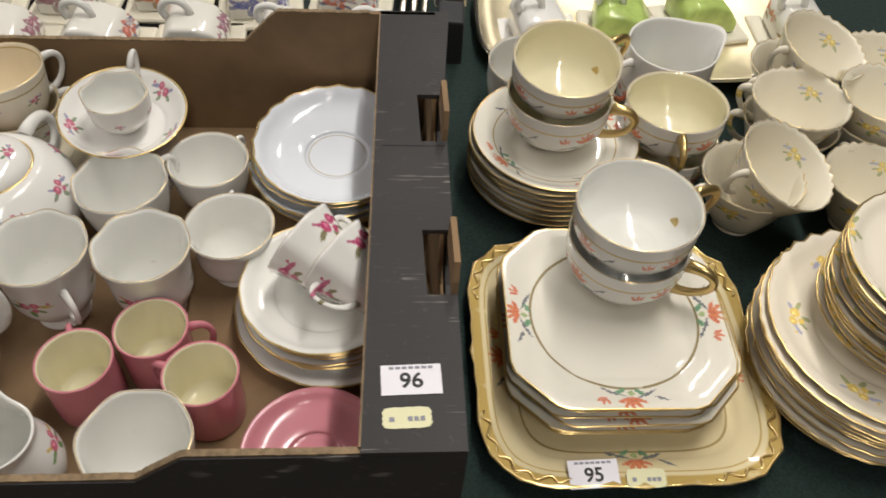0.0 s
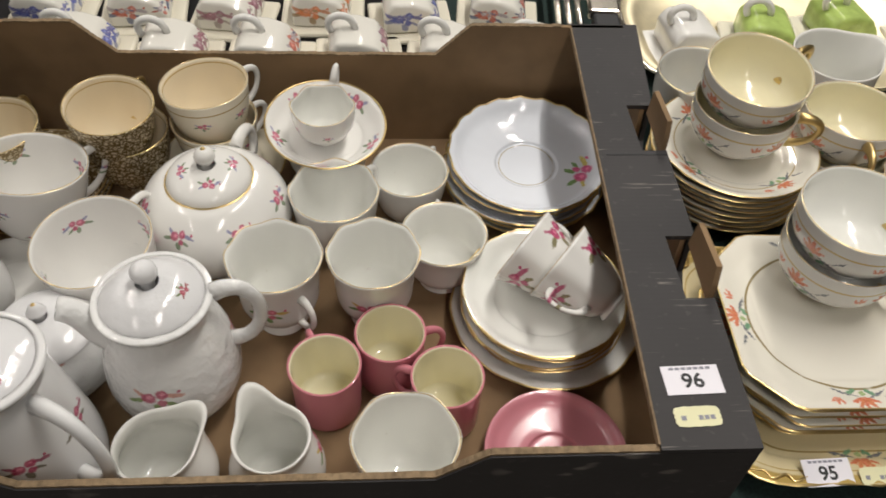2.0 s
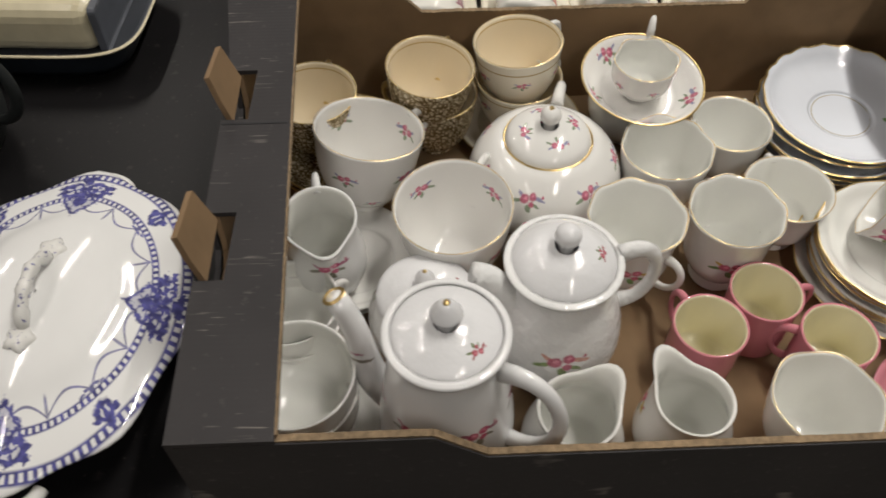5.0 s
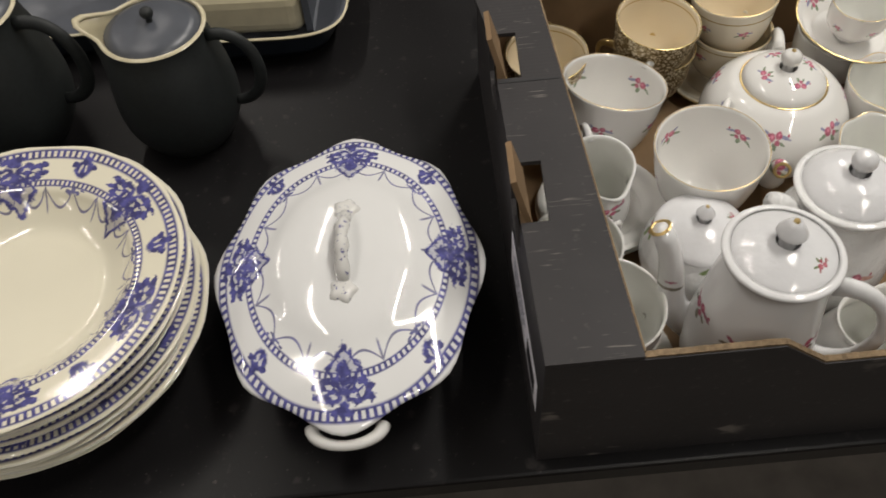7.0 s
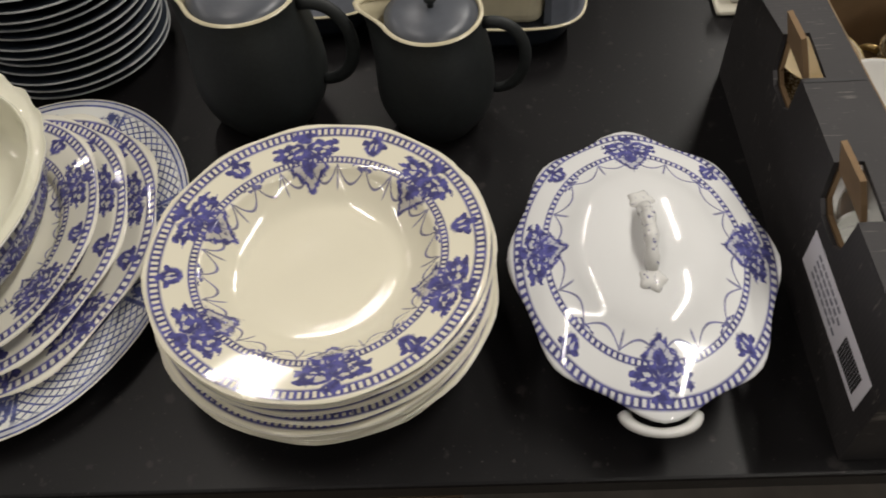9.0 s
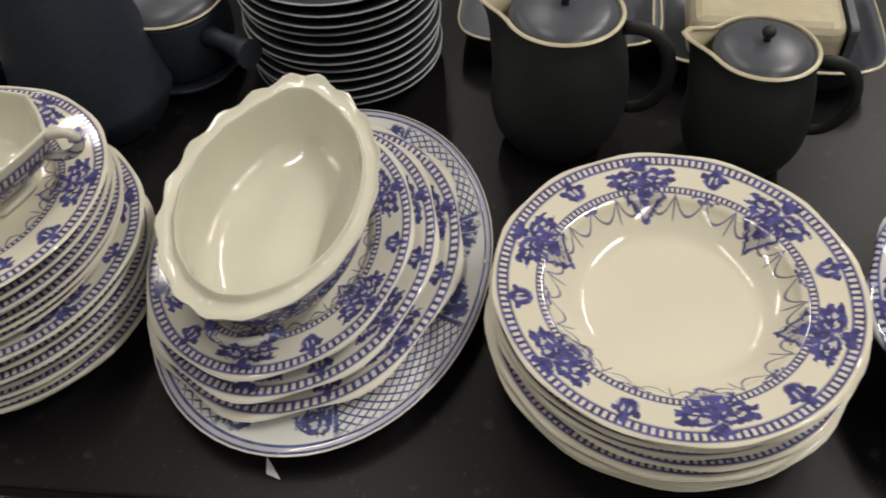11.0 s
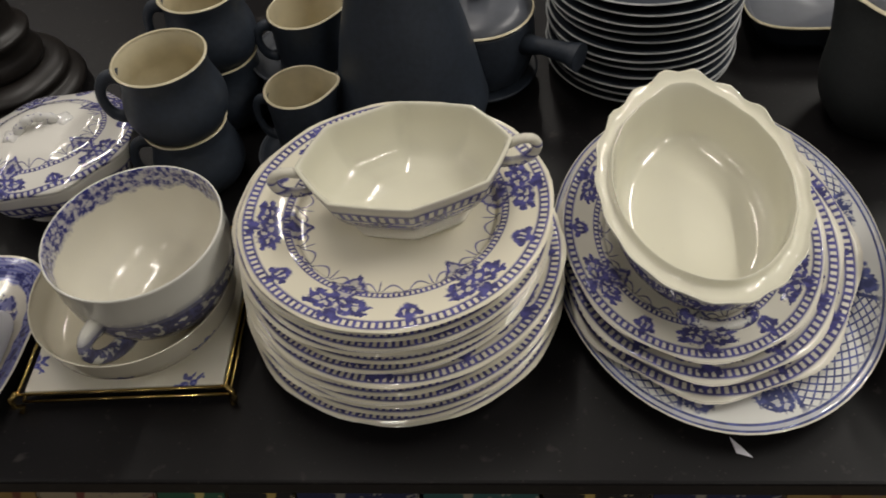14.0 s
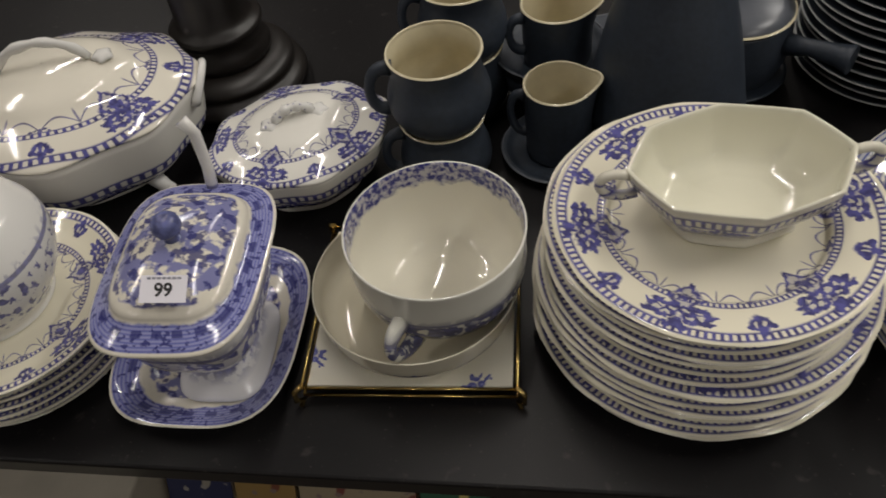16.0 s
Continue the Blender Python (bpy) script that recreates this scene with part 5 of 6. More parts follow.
def open_dish(m):
    ob = thing("open_dish", m, "oval open vegetable dish with scalloped rim", "dish")
    R, k, H = 0.0755, 1.50, 0.066
    form0 = waved(18, 0.016, 9, R * 1.14, 1.0, k, 0.0015)

    def form(t, r, z):
        x, y, zz = form0(t, r, z)
        w = abs(math.sin(t)) ** 12 * (z / H) ** 4
        return x, y * (1 + 0.05 * w), zz + 0.006 * w

    body = smooth_profile([(0.55 * R, 0), (0.58 * R, 0.004), (0.56 * R, 0.010), (0.90 * R, 0.0195), (0.962 * R, 0.040), (0.99 * R, 0.056), (1.14 * R, H)], 4)
    inner = smooth_profile([(1.14 * R, H + 0.002), (1.08 * R, H - 0.0015), (1.00 * R, H - 0.002), (0.972 * R, H + 0.0025), (0.955 * R, H + 0.0028), (0.938 * R, H - 0.004), (0.915 * R, 0.042), (0.86 * R, 0.025), (0.70 * R, 0.0165), (0.4 * R, 0.0155)], 4)
    part("bowl", lathe([(0, 0.006)] + body + inner + [(0, 0.015)], 84, form, len(body) + 1), (open_side, bare), ob)
    ring_handle(ob, -R * k * 1.0, H * 0.50, open_side, -1)
    ring_handle(ob, R * k * 1.0, H * 0.62, open_side, 1)
    return ob


open_dish(at(-1.316, 0.506, 0.054, 0, 0, 0))

# dinner plates with a small open tureen
dinner_top = blueware("blue_dinner_plate", 0.128, n_big=6, beads=136, inner=0.70)
dinner_big = blueware("blue_large_plate", 0.138, n_big=6, beads=142, inner=0.70)
tea_top = blueware("blue_tea_plate", 0.112, n_big=6, beads=110, inner=0.66)
for i in range(18):
    r = 0.138 if i < 10 else 0.128
    plate(at(-1.571 + 0.004 * math.sin(i * 2.3), 0.468 + 0.003 * math.cos(i * 1.6), 0.00734 * i, 53 * i if i < 17 else -20), r, 0.019, dinner_top if i > 9 else dinner_big, (dinner_top if i > 9 else dinner_big) if i % 2 == 1 else shaded_under, "cream dinner plate with blue flower border, in a stack", "plate", "stacked dinner plates", LOB, 0.64, kind="flange")
small_side = blueware("blue_small_tureen_side", 0.08, (1.25, 0.85), (0.76, 0.73, 0.62), 12, 70, 0.7, False, mode="z", H=0.060)


def small_tureen(m, label):
    ob = thing("sauce_boat", m, label, "tureen")
    R, H = 0.067, 0.057
    form = waved(0, 0, 3, R, 1.25, 0.92, poly=8, sharp=0.78, turn=math.pi / 8)
    body = smooth_profile([(0.62 * R, 0), (0.66 * R, 0.004), (0.58 * R, 0.010), (0.78 * R, 0.022), (0.93 * R, 0.040), (R, H)], 4)
    inner = smooth_profile([(R, H + 0.0016), (0.95 * R, H), (0.88 * R, 0.036), (0.70 * R, 0.018), (0.4 * R, 0.012)], 4)
    part("bowl", lathe([(0, 0.006)] + body + inner + [(0, 0.012)], 72, form, len(body) + 1), (small_side, bare), ob)
    for s in (-1, 1):
        p = bezier((s * 0.081, 0, 0.052), (s * 0.116, 0, 0.068), (s * 0.112, 0, 0.024), (s * 0.076, 0, 0.034), 12)
        part("side_handle", tube(p, 0.0042, 10), small_side, ob)
    return ob


small_tureen(at(-1.555, 0.476, 0.0078 * 16 + 0.006, 9), "open octagonal sauce tureen with blue bands")

# large cup and saucer on a tile in a brass stand
cup_in = blueware("blue_rim_inside", 0.08, base=(0.76, 0.73, 0.62), n_big=9, field=False, mode="z", H=0.103, blue=(0.02, 0.024, 0.16), rim_bush=True)
cup_side = blueware("blue_scene_side", 0.08, base=(0.74, 0.73, 0.66), n_big=5, field=False, mode="z", H=0.098, blue=(0.014, 0.016, 0.105), dense=0.57)


def tile_stand(m):
    ob = thing("tile_stand", m, "square blue sprigged tile in a brass stand", "tile stand")
    a, b = 0.094, 0.094
    tile_mat = china("sprigged_tile", (0.78, 0.75, 0.64), mode="r", motifs=((4, 0.125, 0.098, 0.105, spray(0.007, (0.05, 0.06, 0.3), (0.06, 0.07, 0.3), (0.05, 0.06, 0.3))),))
    part("tile", block(-a + 0.004, a - 0.004, -b + 0.004, b - 0.004, 0.012, 0.020, 0.001), tile_mat, ob)
    for z in (0.010, 0.022):
        ring = [(-a, -b, z), (a, -b, z), (a, b, z), (-a, b, z)]
        for p, q in zip(ring, ring[1:] + ring[:1]):
            part("wire", tube([Vector(p), Vector(q)], 0.0014, 8), brass, ob)
    for sx in (-1, 1):
        for sy in (-1, 1):
            p = [(sx * a, sy * b, 0.024), (sx * (a + 0.006), sy * (b + 0.004), 0.020), (sx * (a + 0.006), sy * (b + 0.006), 0.010), (sx * (a + 0.001), sy * (b + 0.002), 0.006), (sx * (a + 0.003), sy * (b + 0.007), 0.002)]
            part("foot", tube([Vector(q) for q in p], 0.0026, 8), brass, ob)
    return ob


deep_cream = china("deep_cream_glaze", (0.72, 0.67, 0.52))
bowl_under = china("sprigged_bowl_side", (0.72, 0.68, 0.55), motifs=((7, 0.2, 0.09, 0.018, spray(0.008, (0.05, 0.06, 0.22), (0.06, 0.07, 0.2), (0.05, 0.06, 0.25))),))
tile_stand(at(-1.820, 0.461, 0, 2))
plate(at(-1.816, 0.455, 0.0205), 0.092, 0.046, deep_cream, bowl_under, "deep cream saucer under a giant cup", "saucer", well=0.55, kind="bowl")
cup(at(-1.792, 0.458, 0.0275), 0.077, 0.103, "round", cup_side, cup_in, "giant blue and white breakfast cup", False, (-108, 0.030, 0.0085, 0.62, 0.22), cup_side)

# willow sauce tureen with its ladle on a stand dish


def willow_print(name, R, k, p):
    """Dense pale-blue border, a bare band, and a landscape of dark and pale patches in the middle."""
    n = Nodes(name)
    theta, rho, z = n.polar(1.0, k, p)
    v = n.m("DIVIDE", rho, R)
    pale, mid, deep = (0.72, 0.68, 0.58), (0.15, 0.16, 0.38), (0.035, 0.037, 0.16)
    wob = n.m("MULTIPLY", n.m("SUBTRACT", n.noise(70, 3).outputs[0], 0.5), 0.10)
    vv = n.m("ADD", v, wob)
    scene_a = n.step(n.noise(75, 4).outputs[0], 0.49, 0.56)
    scene_b = n.step(n.noise(110, 4).outputs[0], 0.43, 0.49)
    col = n.mix(n.m("MULTIPLY", scene_a, 0.9), pale, mid)
    col = n.mix(n.m("MULTIPLY", scene_b, 0.85), col, deep)
    col = n.mix(n.m("MULTIPLY", n.m("SUBTRACT", 1.0, n.step(vv, 0.64, 0.66)), 0.96), col, pale)
    hatch = n.m("SINE", n.m("MULTIPLY", v, 190.0))
    border = n.mix(n.step(hatch, -0.2, 0.5), (0.15, 0.16, 0.40), (0.27, 0.28, 0.50))
    border = n.mix(n.m("MULTIPLY", n.step(n.noise(190, 3).outputs[0], 0.40, 0.46), 0.85), border, deep)
    key = n.m("MULTIPLY", n.step(n.m("ABSOLUTE", n.m("SUBTRACT", v, 0.83)), 0.025, 0.035), n.step(n.m("ABSOLUTE", n.m("SUBTRACT", n.m("FRACT", n.m("MULTIPLY", theta, 22 / (2 * math.pi))), 0.5)), 0.22, 0.27))
    border = n.mix(n.m("MULTIPLY", key, 0.8), border, deep)
    col = n.mix(n.m("SUBTRACT", 1.0, n.step(vv, 0.745, 0.765)), col, border)
    col = n.mix(n.m("SUBTRACT", 1.0, n.step(v, 0.975, 0.985)), col, pale)
    n.put(n.bsdf.inputs["Base Color"], col)
    n.put(n.bsdf.inputs["Roughness"], 0.13)
    n.put(n.bsdf.inputs["Coat Weight"], 0.22)
    n.bump(n.noise(30, 2).outputs[0], 0.07, 0.002)
    return n.mat


willow = blueware("willow_pattern", 0.088, (1.0, 1.12), (0.72, 0.71, 0.72), 7, 50, 0.62, False, 0.1, blue=(0.028, 0.030, 0.16), dense=0.50, mode="z", H=0.14)
willow_knob = plain("blue_mottled_knob", (0.09, 0.10, 0.22), 0.15, 0, 0.75, 140)
willow_lid, willow_stand = willow_print("willow_lid", 0.0675, 1.34, 3.6), willow_print("willow_stand", 0.086, 1.20, 3.2)


def cushion(k, p=3.6):
    """A form for lathe: an oblong with rounded corners."""
    def mod(t, r, z):
        f = (abs(math.cos(t)) ** p + abs(math.sin(t)) ** p) ** (-1 / p)
        return r * f * math.cos(t), r * f * k * math.sin(t), z
    return mod


def willow_tureen(m):
    ob = thing("sauce_tureen", m, "willow-pattern sauce tureen with lid and ladle", "tureen")
    R, H, k = 0.060, 0.125, 1.34
    form = cushion(k)
    body = smooth_profile([(0.66 * R, 0), (0.70 * R, 0.004), (0.56 * R, 0.016), (0.50 * R, 0.036), (0.80 * R, 0.064), (0.92 * R, 0.096), (0.95 * R, H)], 4)
    part("bowl", lathe([(0, 0.006)] + body + [(0, H - 0.001)], 64, form), willow, ob)
    lid = part("lid", lathe([(0, H)] + smooth_profile([(1.12 * R, H + 0.001), (1.12 * R, H + 0.004), (0.86 * R, H + 0.012), (0.78 * R, H + 0.020), (0.45 * R, H + 0.031), (0.12 * R, H + 0.034), (0.001, H + 0.034)], 4), 64, form), willow_lid, ob)
    knob(lid, H + 0.036, 0.012, willow_knob)
    line = [(0.002, 0.080, H - 0.004), (0.003, 0.088, H + 0.026), (0.001, 0.094, H + 0.060), (-0.008, 0.097, H + 0.071)]
    part("ladle", tube([Vector(p) for p in line], [0.006, 0.0055, 0.006, 0.0075], 10, 0.7), handle_blue, ob, "blue and white ladle handle")
    return ob


plate(at(-2.010, 0.424, 0, 0), 0.086, 0.022, willow_stand, shaded_under, "octagonal willow-pattern stand dish", "plate", "", cushion(1.20, 3.2), 0.60)
willow_tureen(at(-1.990, 0.408, 0.010, 2))
lot_label(pose(-1.980, 0.357, 0.1700, 26, 0, 2), "99", "white lot label numbered 99 on a tureen lid")

# smaller and larger covered dishes
lid_small = blueware("blue_small_lid", 0.081, (1.0, 1.22), (0.78, 0.76, 0.70), 5, 84, 0.66, head=1.15)
covered_dish(at(-1.964, 0.642, 0, -62), 0.078, 1.22, "small octagonal covered dish with blue flower border", 0.066, (lid_small, dish_side), False, 0.65, 0.55)
lid_big = blueware("blue_big_lid", 0.119, (1.0, 1.28), (0.78, 0.74, 0.64), 4, 84, 0.72, head=1.05)
covered_dish(at(-2.232, 0.668, 0, -75), 0.115, 1.28, "large octagonal covered soup tureen with blue border", 0.098, (lid_big, dish_side), True, 1.25, 1.3, True)

# another stack of plates with a covered bowl
for i in range(7):
    plate(at(-2.200 + 0.003 * math.sin(i * 2.3), 0.422 + 0.003 * math.cos(i * 1.6), 0.0088 * i, 41 * i), 0.112, 0.018, tea_top, shaded_under, "cream tea plate with blue flower border, in a stack", "plate", "stacked tea plates by the tureen", LOB, 0.62)
solid("covered_bowl", lathe(smooth_profile([(0.001, 0), (0.040, 0), (0.043, 0.005), (0.058, 0.030), (0.063, 0.050), (0.060, 0.066), (0.046, 0.086), (0.022, 0.098), (0.010, 0.102), (0.012, 0.112), (0.001, 0.117)], 4), 48),
      blueware("blue_bowl_flowers", 0.06, base=(0.76, 0.75, 0.72), n_big=6, field=False, mode="z", H=0.09, dense=0.44), at(-2.212, 0.425, 0.059) @ Matrix.Scale(1.28, 4), "round covered bowl with blue flowers, on plates", "bowl")

# ---- stoneware behind the dinner service ----
for i in range(12):
    plate(at(-1.324 + 0.002 * math.sin(i * 2.1), 0.832 + 0.002 * math.cos(i * 1.7), 0.0112 * i, 0), 0.106, 0.019, stone_blue, stone_blue, "blue-grey stoneware plate with pale rim, in a stack", "plate", "stacked stoneware plates", None, 0.66, rim_pale)


def stone_jug(m, R, H, label, turn=0.0):
    """A covered stoneware pot with lip and side handle."""
    ob = thing("covered_jug", m, label, "jug", "dark stoneware jugs")
    form = lip(180, 0.27, 0.50, 0.05, R, H)
    body = smooth_profile([(0.70 * R, 0), (0.76 * R, 0.03 * H), (0.98 * R, 0.2 * H), (1.05 * R, 0.4 * H), (0.98 * R, 0.68 * H), (0.86 * R, 0.90 * H), (0.85 * R, H)], 4)
    inner = [(0.82 * R, H), (0.82 * R, 0.9 * H), (0.9 * R, 0.5 * H), (0, 0.05 * H)]
    part("body", lathe([(0, 0.003)] + body + inner, 56, form, len(body) + 1), (stone_dark, stone_cream), ob)
    part("pale_rim", rim_ring(0.835 * R, H, 0.0024, form), stone_cream, ob, "pale glazed rim")
    lid = part("lid", lathe([(0, H - 0.006), (0.79 * R, H - 0.006), (0.79 * R, H - 0.001), (0.6 * R, H + 0.004), (0.2 * R, H + 0.007), (0, H + 0.007)], 48), stone_pale, ob, "pale blue-grey lid")
    knob(lid, H + 0.009, 0.11 * R, stone_dark)
    # a solid black disc: the dark of a steam hole given as colour
    part("steam_hole_dark", lathe([(0, H + 0.0056), (0.0032, H + 0.0058), (0, H + 0.0064)], 12), ink_black, lid)
    path = handle_path((0.86 * R, 0.93 * H), (0.98 * R, 0.33 * H), 0.68 * R, 0.0)
    part("handle", tube(path, 0.105 * R, 12, 0.75), stone_dark, ob)
    return ob


stone_jug(at(-1.086, 0.716, 0, -10), 0.064, 0.150, "tall dark stoneware jug with pale blue lid")
stone_jug(at(-0.908, 0.694, 0, -8), 0.056, 0.131, "dark stoneware jug with pale blue lid")


def butter_dish(m, L, W, cover, label):
    ob = thing("butter_dish", m, label, "butter dish", "stoneware dishes")
    form = lambda t, r, z: (r * L * abs(math.cos(t)) ** 0.45 * (1 if math.cos(t) > 0 else -1), r * W * abs(math.sin(t)) ** 0.45 * (1 if math.sin(t) > 0 else -1), z)
    part("tray", lathe([(0, 0), (0.80, 0), (0.86, 0.012), (0.95, 0.034), (1.0, 0.040), (0.97, 0.0405), (0.91, 0.034), (0.82, 0.012), (0, 0.008)], 72, form, 4), (stone_blue, stone_pale), ob)
    part("pale_rim", rim_ring(0.99, 0.040, 0.012, lambda t, r, z: form(t, r, 0.040 + (z - 0.040) * 0.2), 72), stone_cream, ob, "cream glazed rim")
    if cover:
        part("cover", block(-0.70 * L, 0.62 * L, -0.62 * W, 0.62 * W, 0.014, 0.072, 0.018, 4), stone_cream, ob, "cream glazed cover")
        part("cover_end", block(0.625 * L, 0.66 * L, -0.60 * W, 0.60 * W, 0.016, 0.070, 0.006, 3), stone_pale, ob, "pale blue end of the cover")
    return ob


butter_dish(at(-0.860, 0.874, 0, -4), 0.122, 0.095, True, "blue stoneware butter dish with cream cover")
butter_dish(at(-1.085, 0.900, 0, -2), 0.115, 0.085, False, "blue stoneware oblong dish")


def casserole(m):
    ob = thing("casserole", m, "blue-grey stoneware casserole with lid and stick handle", "casserole")
    body = smooth_profile([(0.048, 0), (0.054, 0.005), (0.062, 0.03), (0.062, 0.06), (0.060, 0.075)], 4)
    part("bowl", lathe([(0, 0.003)] + body + [(0, 0.074)], 48), stone_blue, ob)
    lid = part("lid", lathe([(0, 0.075), (0.060, 0.075), (0.061, 0.080), (0.045, 0.088), (0.015, 0.093), (0, 0.093)], 48), stone_pale, ob, "glossy pale blue-grey lid")
    part("lid_rim", rim_ring(0.0605, 0.079, 0.0018), stone_cream, lid, "pale rim")
    knob(lid, 0.094, 0.013, stone_blue)
    part("handle", tube([Vector((0.055, 0, 0.052)), Vector((0.085, 0, 0.058)), Vector((0.115, 0, 0.060)), Vector((0.130, 0, 0.060))], [0.013, 0.009, 0.012, 0.016], 14), stone_blue, ob, "stick handle")
    return ob


casserole(at(-1.508, 0.805, 0.02, -34))
solid("stoneware_bowl", lathe([(0, 0.002), (0.045, 0), (0.060, 0.012), (0.066, 0.0195), (0.062, 0.0195), (0, 0.012)], 40), stone_blue, at(-1.508, 0.805, 0), "shallow blue-grey stoneware dish under a casserole", "dish")
# tall coffee pot seen by its side
tall = thing("stoneware_coffee_pot", at(-1.582, 0.728, 0, 0), "tall tapering dark stoneware coffee pot", "coffee pot")
prof = smooth_profile([(0.064, 0), (0.070, 0.006), (0.083, 0.035), (0.081, 0.055), (0.066, 0.130), (0.049, 0.190), (0.046, 0.215)], 4)
part("body", lathe([(0, 0.003)] + prof + [(0.042, 0.215), (0.042, 0.205), (0, 0.2)], 56), stone_blue, tall)
part("lid", lathe([(0, 0.206), (0.041, 0.208), (0.041, 0.214), (0.02, 0.224), (0.008, 0.230), (0, 0.230)], 40), stone_pale, tall, "pale blue-grey lid")


def stone_cup(m, R, H, turn, label, shape="mug", lipped=False, name="mug"):
    ob = cup(m, R, H, shape, stone_blue, stone_cream, label, False, (turn, 0.45 * R, 0.15 * R, 0.86, 0.30), None, lip(0, 0.4, 0.25, 0.04, R, H) if lipped else None, name, "stoneware mugs" if name == "mug" else "")
    part("pale_rim", rim_ring(R - 0.0012, H, 0.0016, lip(0, 0.4, 0.25, 0.04, R, H) if lipped else None), stone_cream, ob, "pale rim line")
    return ob


stone_cup(at(-1.812, 0.655, 0.0, 0), 0.044, 0.080, 200, "dark blue stoneware mug with cream inside, under another")
stone_cup(at(-1.811, 0.654, 0.078, 0), 0.047, 0.084, 195, "dark blue stoneware mug with cream inside, on another")
stone_cup(at(-1.800, 0.765, 0.0, 0), 0.044, 0.085, 200, "dark blue stoneware mug with cream inside, under another")
stone_cup(at(-1.798, 0.765, 0.08, 0), 0.044, 0.085, 190, "dark blue stoneware mug with cream inside, on another")
plate(at(-1.695, 0.685, 0), 0.060, 0.012, stone_blue, stone_blue, "blue-grey stoneware saucer under a small jug", "saucer", "", None, 0.55, stone_pale)
stone_cup(at(-1.694, 0.686, 0.006, 6), 0.036, 0.088, 178, "small dark stoneware milk jug with cream inside", "can", True, "milk_jug")
plate(at(-1.705, 0.785, 0.050), 0.064, 0.020, stone_blue, stone_blue, "blue-grey stoneware saucer under a jug", "saucer", "", None, 0.5, stone_pale)
solid("stoneware_bowl", lathe([(0, 0.002), (0.040, 0), (0.055, 0.03), (0.058, 0.0505), (0.054, 0.0505), (0.05, 0.03), (0, 0.012)], 40), stone_blue, at(-1.705, 0.785, 0), "dark stoneware bowl below a saucer", "bowl")
stone_cup(at(-1.697, 0.780, 0.056, 0), 0.039, 0.070, 200, "dark stoneware cream jug with cream inside", "can", True, "milk_jug")
plate(at(-1.62, 0.84, 0), 0.075, 0.020, stone_blue, stone_blue, "blue-grey stoneware plate on the table", "plate", "", None, 0.6, stone_pale)
# dark turned stand
wood = thing("turned_stand", at(-2.100, 0.815), "dark turned wooden stand", "stand")
part("base", lathe(smooth_profile([(0.001, 0), (0.085, 0), (0.088, 0.012), (0.078, 0.020), (0.080, 0.030), (0.060, 0.042), (0.001, 0.043)], 3), 48), ebony, wood)
part("stem", lathe(smooth_profile([(0.001, 0.0435), (0.056, 0.044), (0.050, 0.070), (0.056, 0.085), (0.044, 0.100), (0.040, 0.16), (0.001, 0.161)], 3), 48), ebony, wood)
part("collar", lathe(smooth_profile([(0.001, 0.1615), (0.042, 0.162), (0.048, 0.172), (0.044, 0.184), (0.001, 0.19)], 3), 40), ebony, wood)
# torn scrap on the table
solid("paper_scrap", sheet([(0, 0), (0.012, -0.004), (0.004, 0.006), (-0.003, 0.014)], 0.0006), paper, at(-1.300, 0.318, 0.0003, 0), "small torn scrap of white paper", "paper scrap")

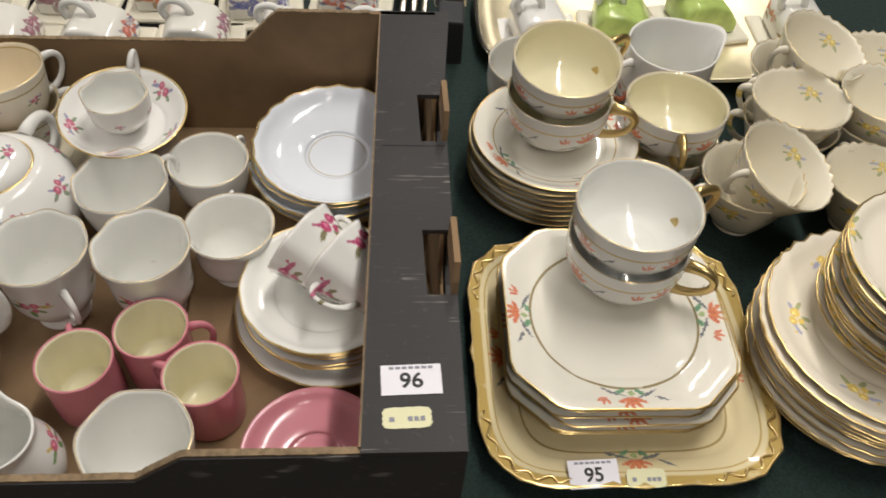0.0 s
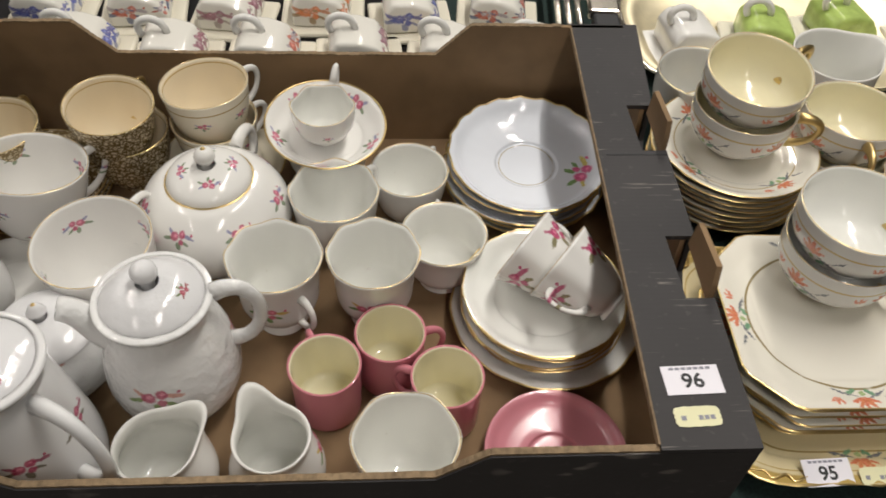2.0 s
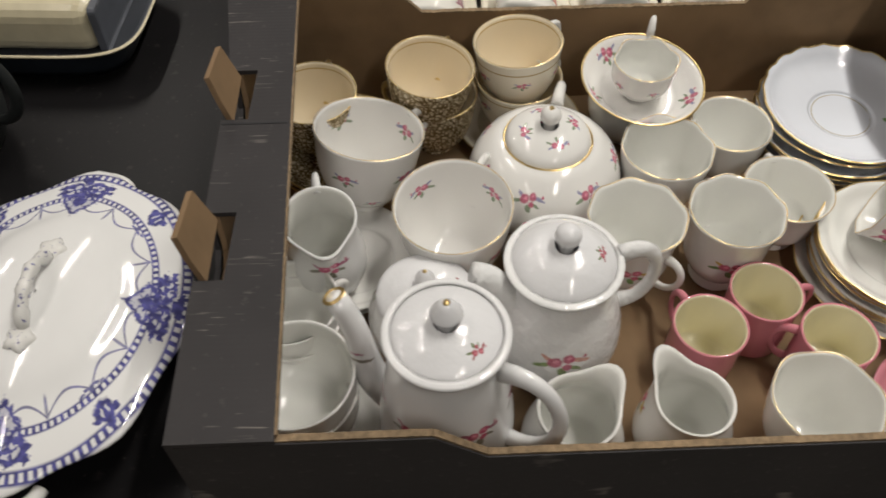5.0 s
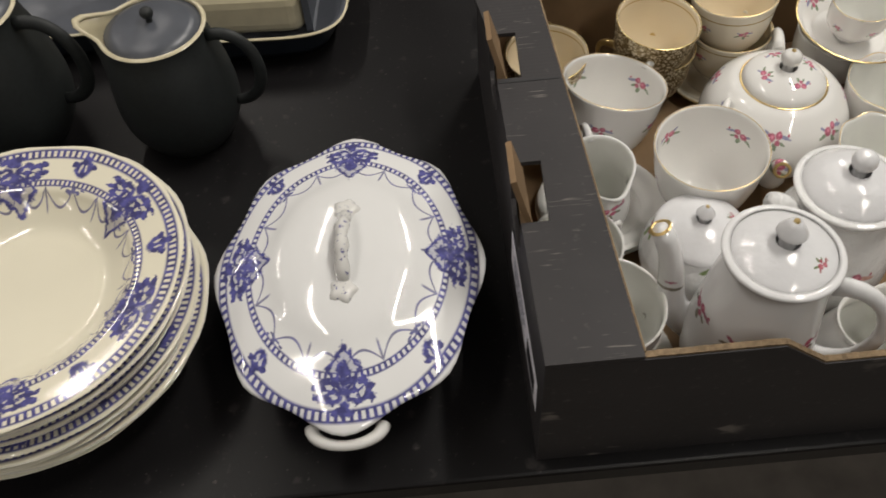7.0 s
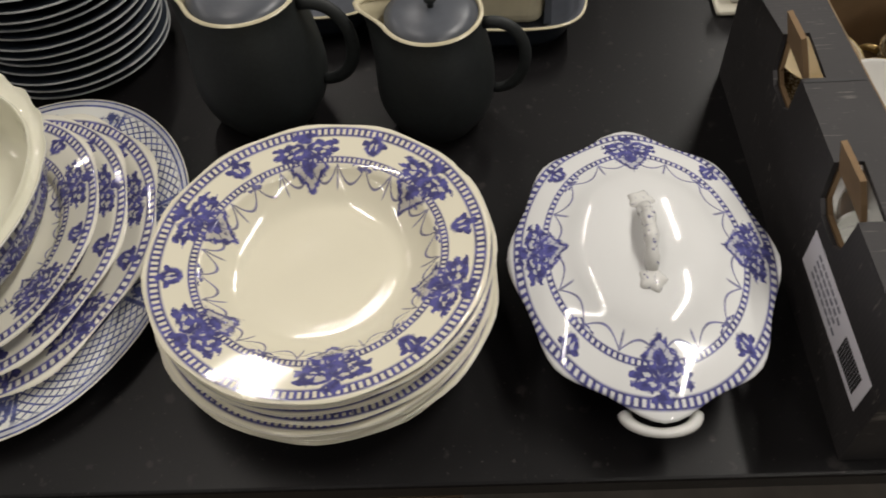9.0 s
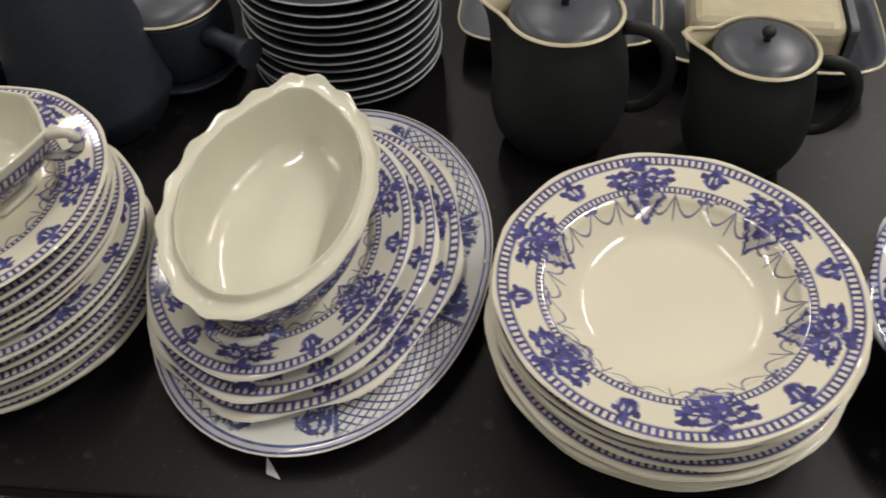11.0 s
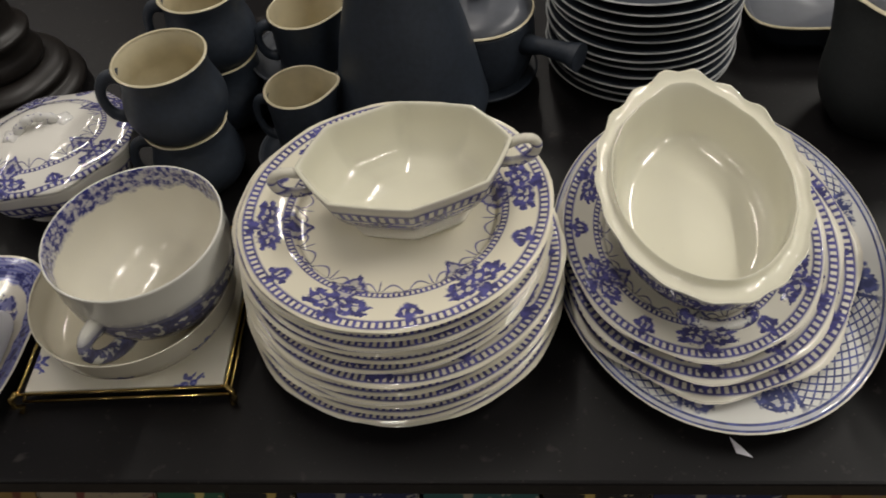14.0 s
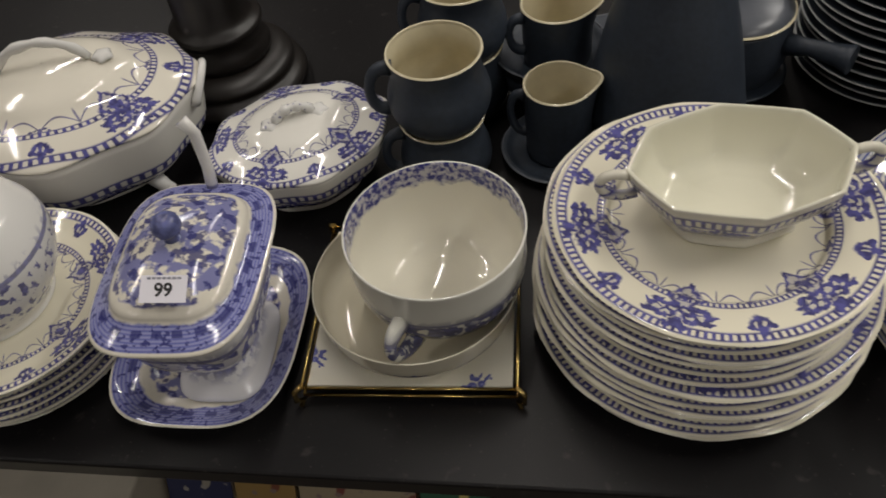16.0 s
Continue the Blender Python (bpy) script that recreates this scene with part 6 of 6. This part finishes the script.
# ---- books under the table ----
shelf_wood = plain("plain_shelf_wood", (0.12, 0.08, 0.05), 0.7, 0, 0.2, 20)
solid("book_shelf", block(-3.4, -0.9, 0.19, 0.50, -0.335, -0.310, 0.002), shelf_wood, Matrix(), "low wooden shelf under the table", "shelf")
def cover_mat(name, ground, figure):
    """A printed cover: a plain ground with a scatter of shapes."""
    n = Nodes(name)
    f = n.noise(38, 3).outputs[0]
    col = n.mix(n.step(f, 0.40, 0.44), ground, figure)
    col = n.mix(n.step(n.noise(90, 2).outputs[0], 0.34, 0.38), col, tuple(0.5 * c + 0.12 for c in figure))
    n.put(n.bsdf.inputs["Base Color"], col)
    n.put(n.bsdf.inputs["Roughness"], 0.35)
    return n.mat


covers = [cover_mat("cover_navy", (0.02, 0.025, 0.07), (0.26, 0.24, 0.20)), cover_mat("cover_cream", (0.30, 0.25, 0.17), (0.16, 0.05, 0.04)), cover_mat("cover_green", (0.03, 0.10, 0.06), (0.5, 0.42, 0.15)),
          cover_mat("cover_black", (0.018, 0.018, 0.02), (0.45, 0.33, 0.1)), cover_mat("cover_ochre", (0.26, 0.17, 0.06), (0.15, 0.05, 0.03)), cover_mat("cover_teal", (0.03, 0.09, 0.09), (0.30, 0.27, 0.2))]
pages = plain("page_edges", (0.55, 0.48, 0.36), 0.8, 0, 0.2, 200)
x = -2.07
rng = random.Random(4)
shown = []
while x < -1.12:
    w, h, d = rng.uniform(0.05, 0.12), rng.uniform(0.25, 0.28), rng.uniform(0.018, 0.035)
    bk = thing("book", pose(x, 0.215, -0.3095, -28, 0, 0), "second-hand book leaning on the shelf under the table", "book", "books under the table")
    c = covers[(0, 4, 1, 2, 3, 0, 5, 3)[len(shown) % 8]]
    shown.append(c)
    part("cover", block(0, w, 0, 0.003, 0, h, 0.0008), c, bk)
    part("page_block", block(0.003, w - 0.003, 0.003, d - 0.003, 0.003, h - 0.004), pages, bk)
    part("back_cover", block(0, w, d - 0.003, d, 0.0002, h, 0.0008), c, bk)
    x += w + 0.004
for sx in (-3.3, -1.0):
    solid("shelf_leg", block(sx, sx + 0.03, 0.22, 0.48, -0.7497, -0.3352, 0.002), shelf_wood, Matrix(), "plain wooden leg under the book shelf", "shelf leg", kind="structure")
solid("parcel", block(-2.42, -2.09, 0.24, 0.42, -0.3095, -0.08, 0.004), plain("pale_wrapping", (0.46, 0.42, 0.35), 0.8, 0, 0.12, 20), Matrix(), "pale paper parcel beside books on a shelf", "parcel")
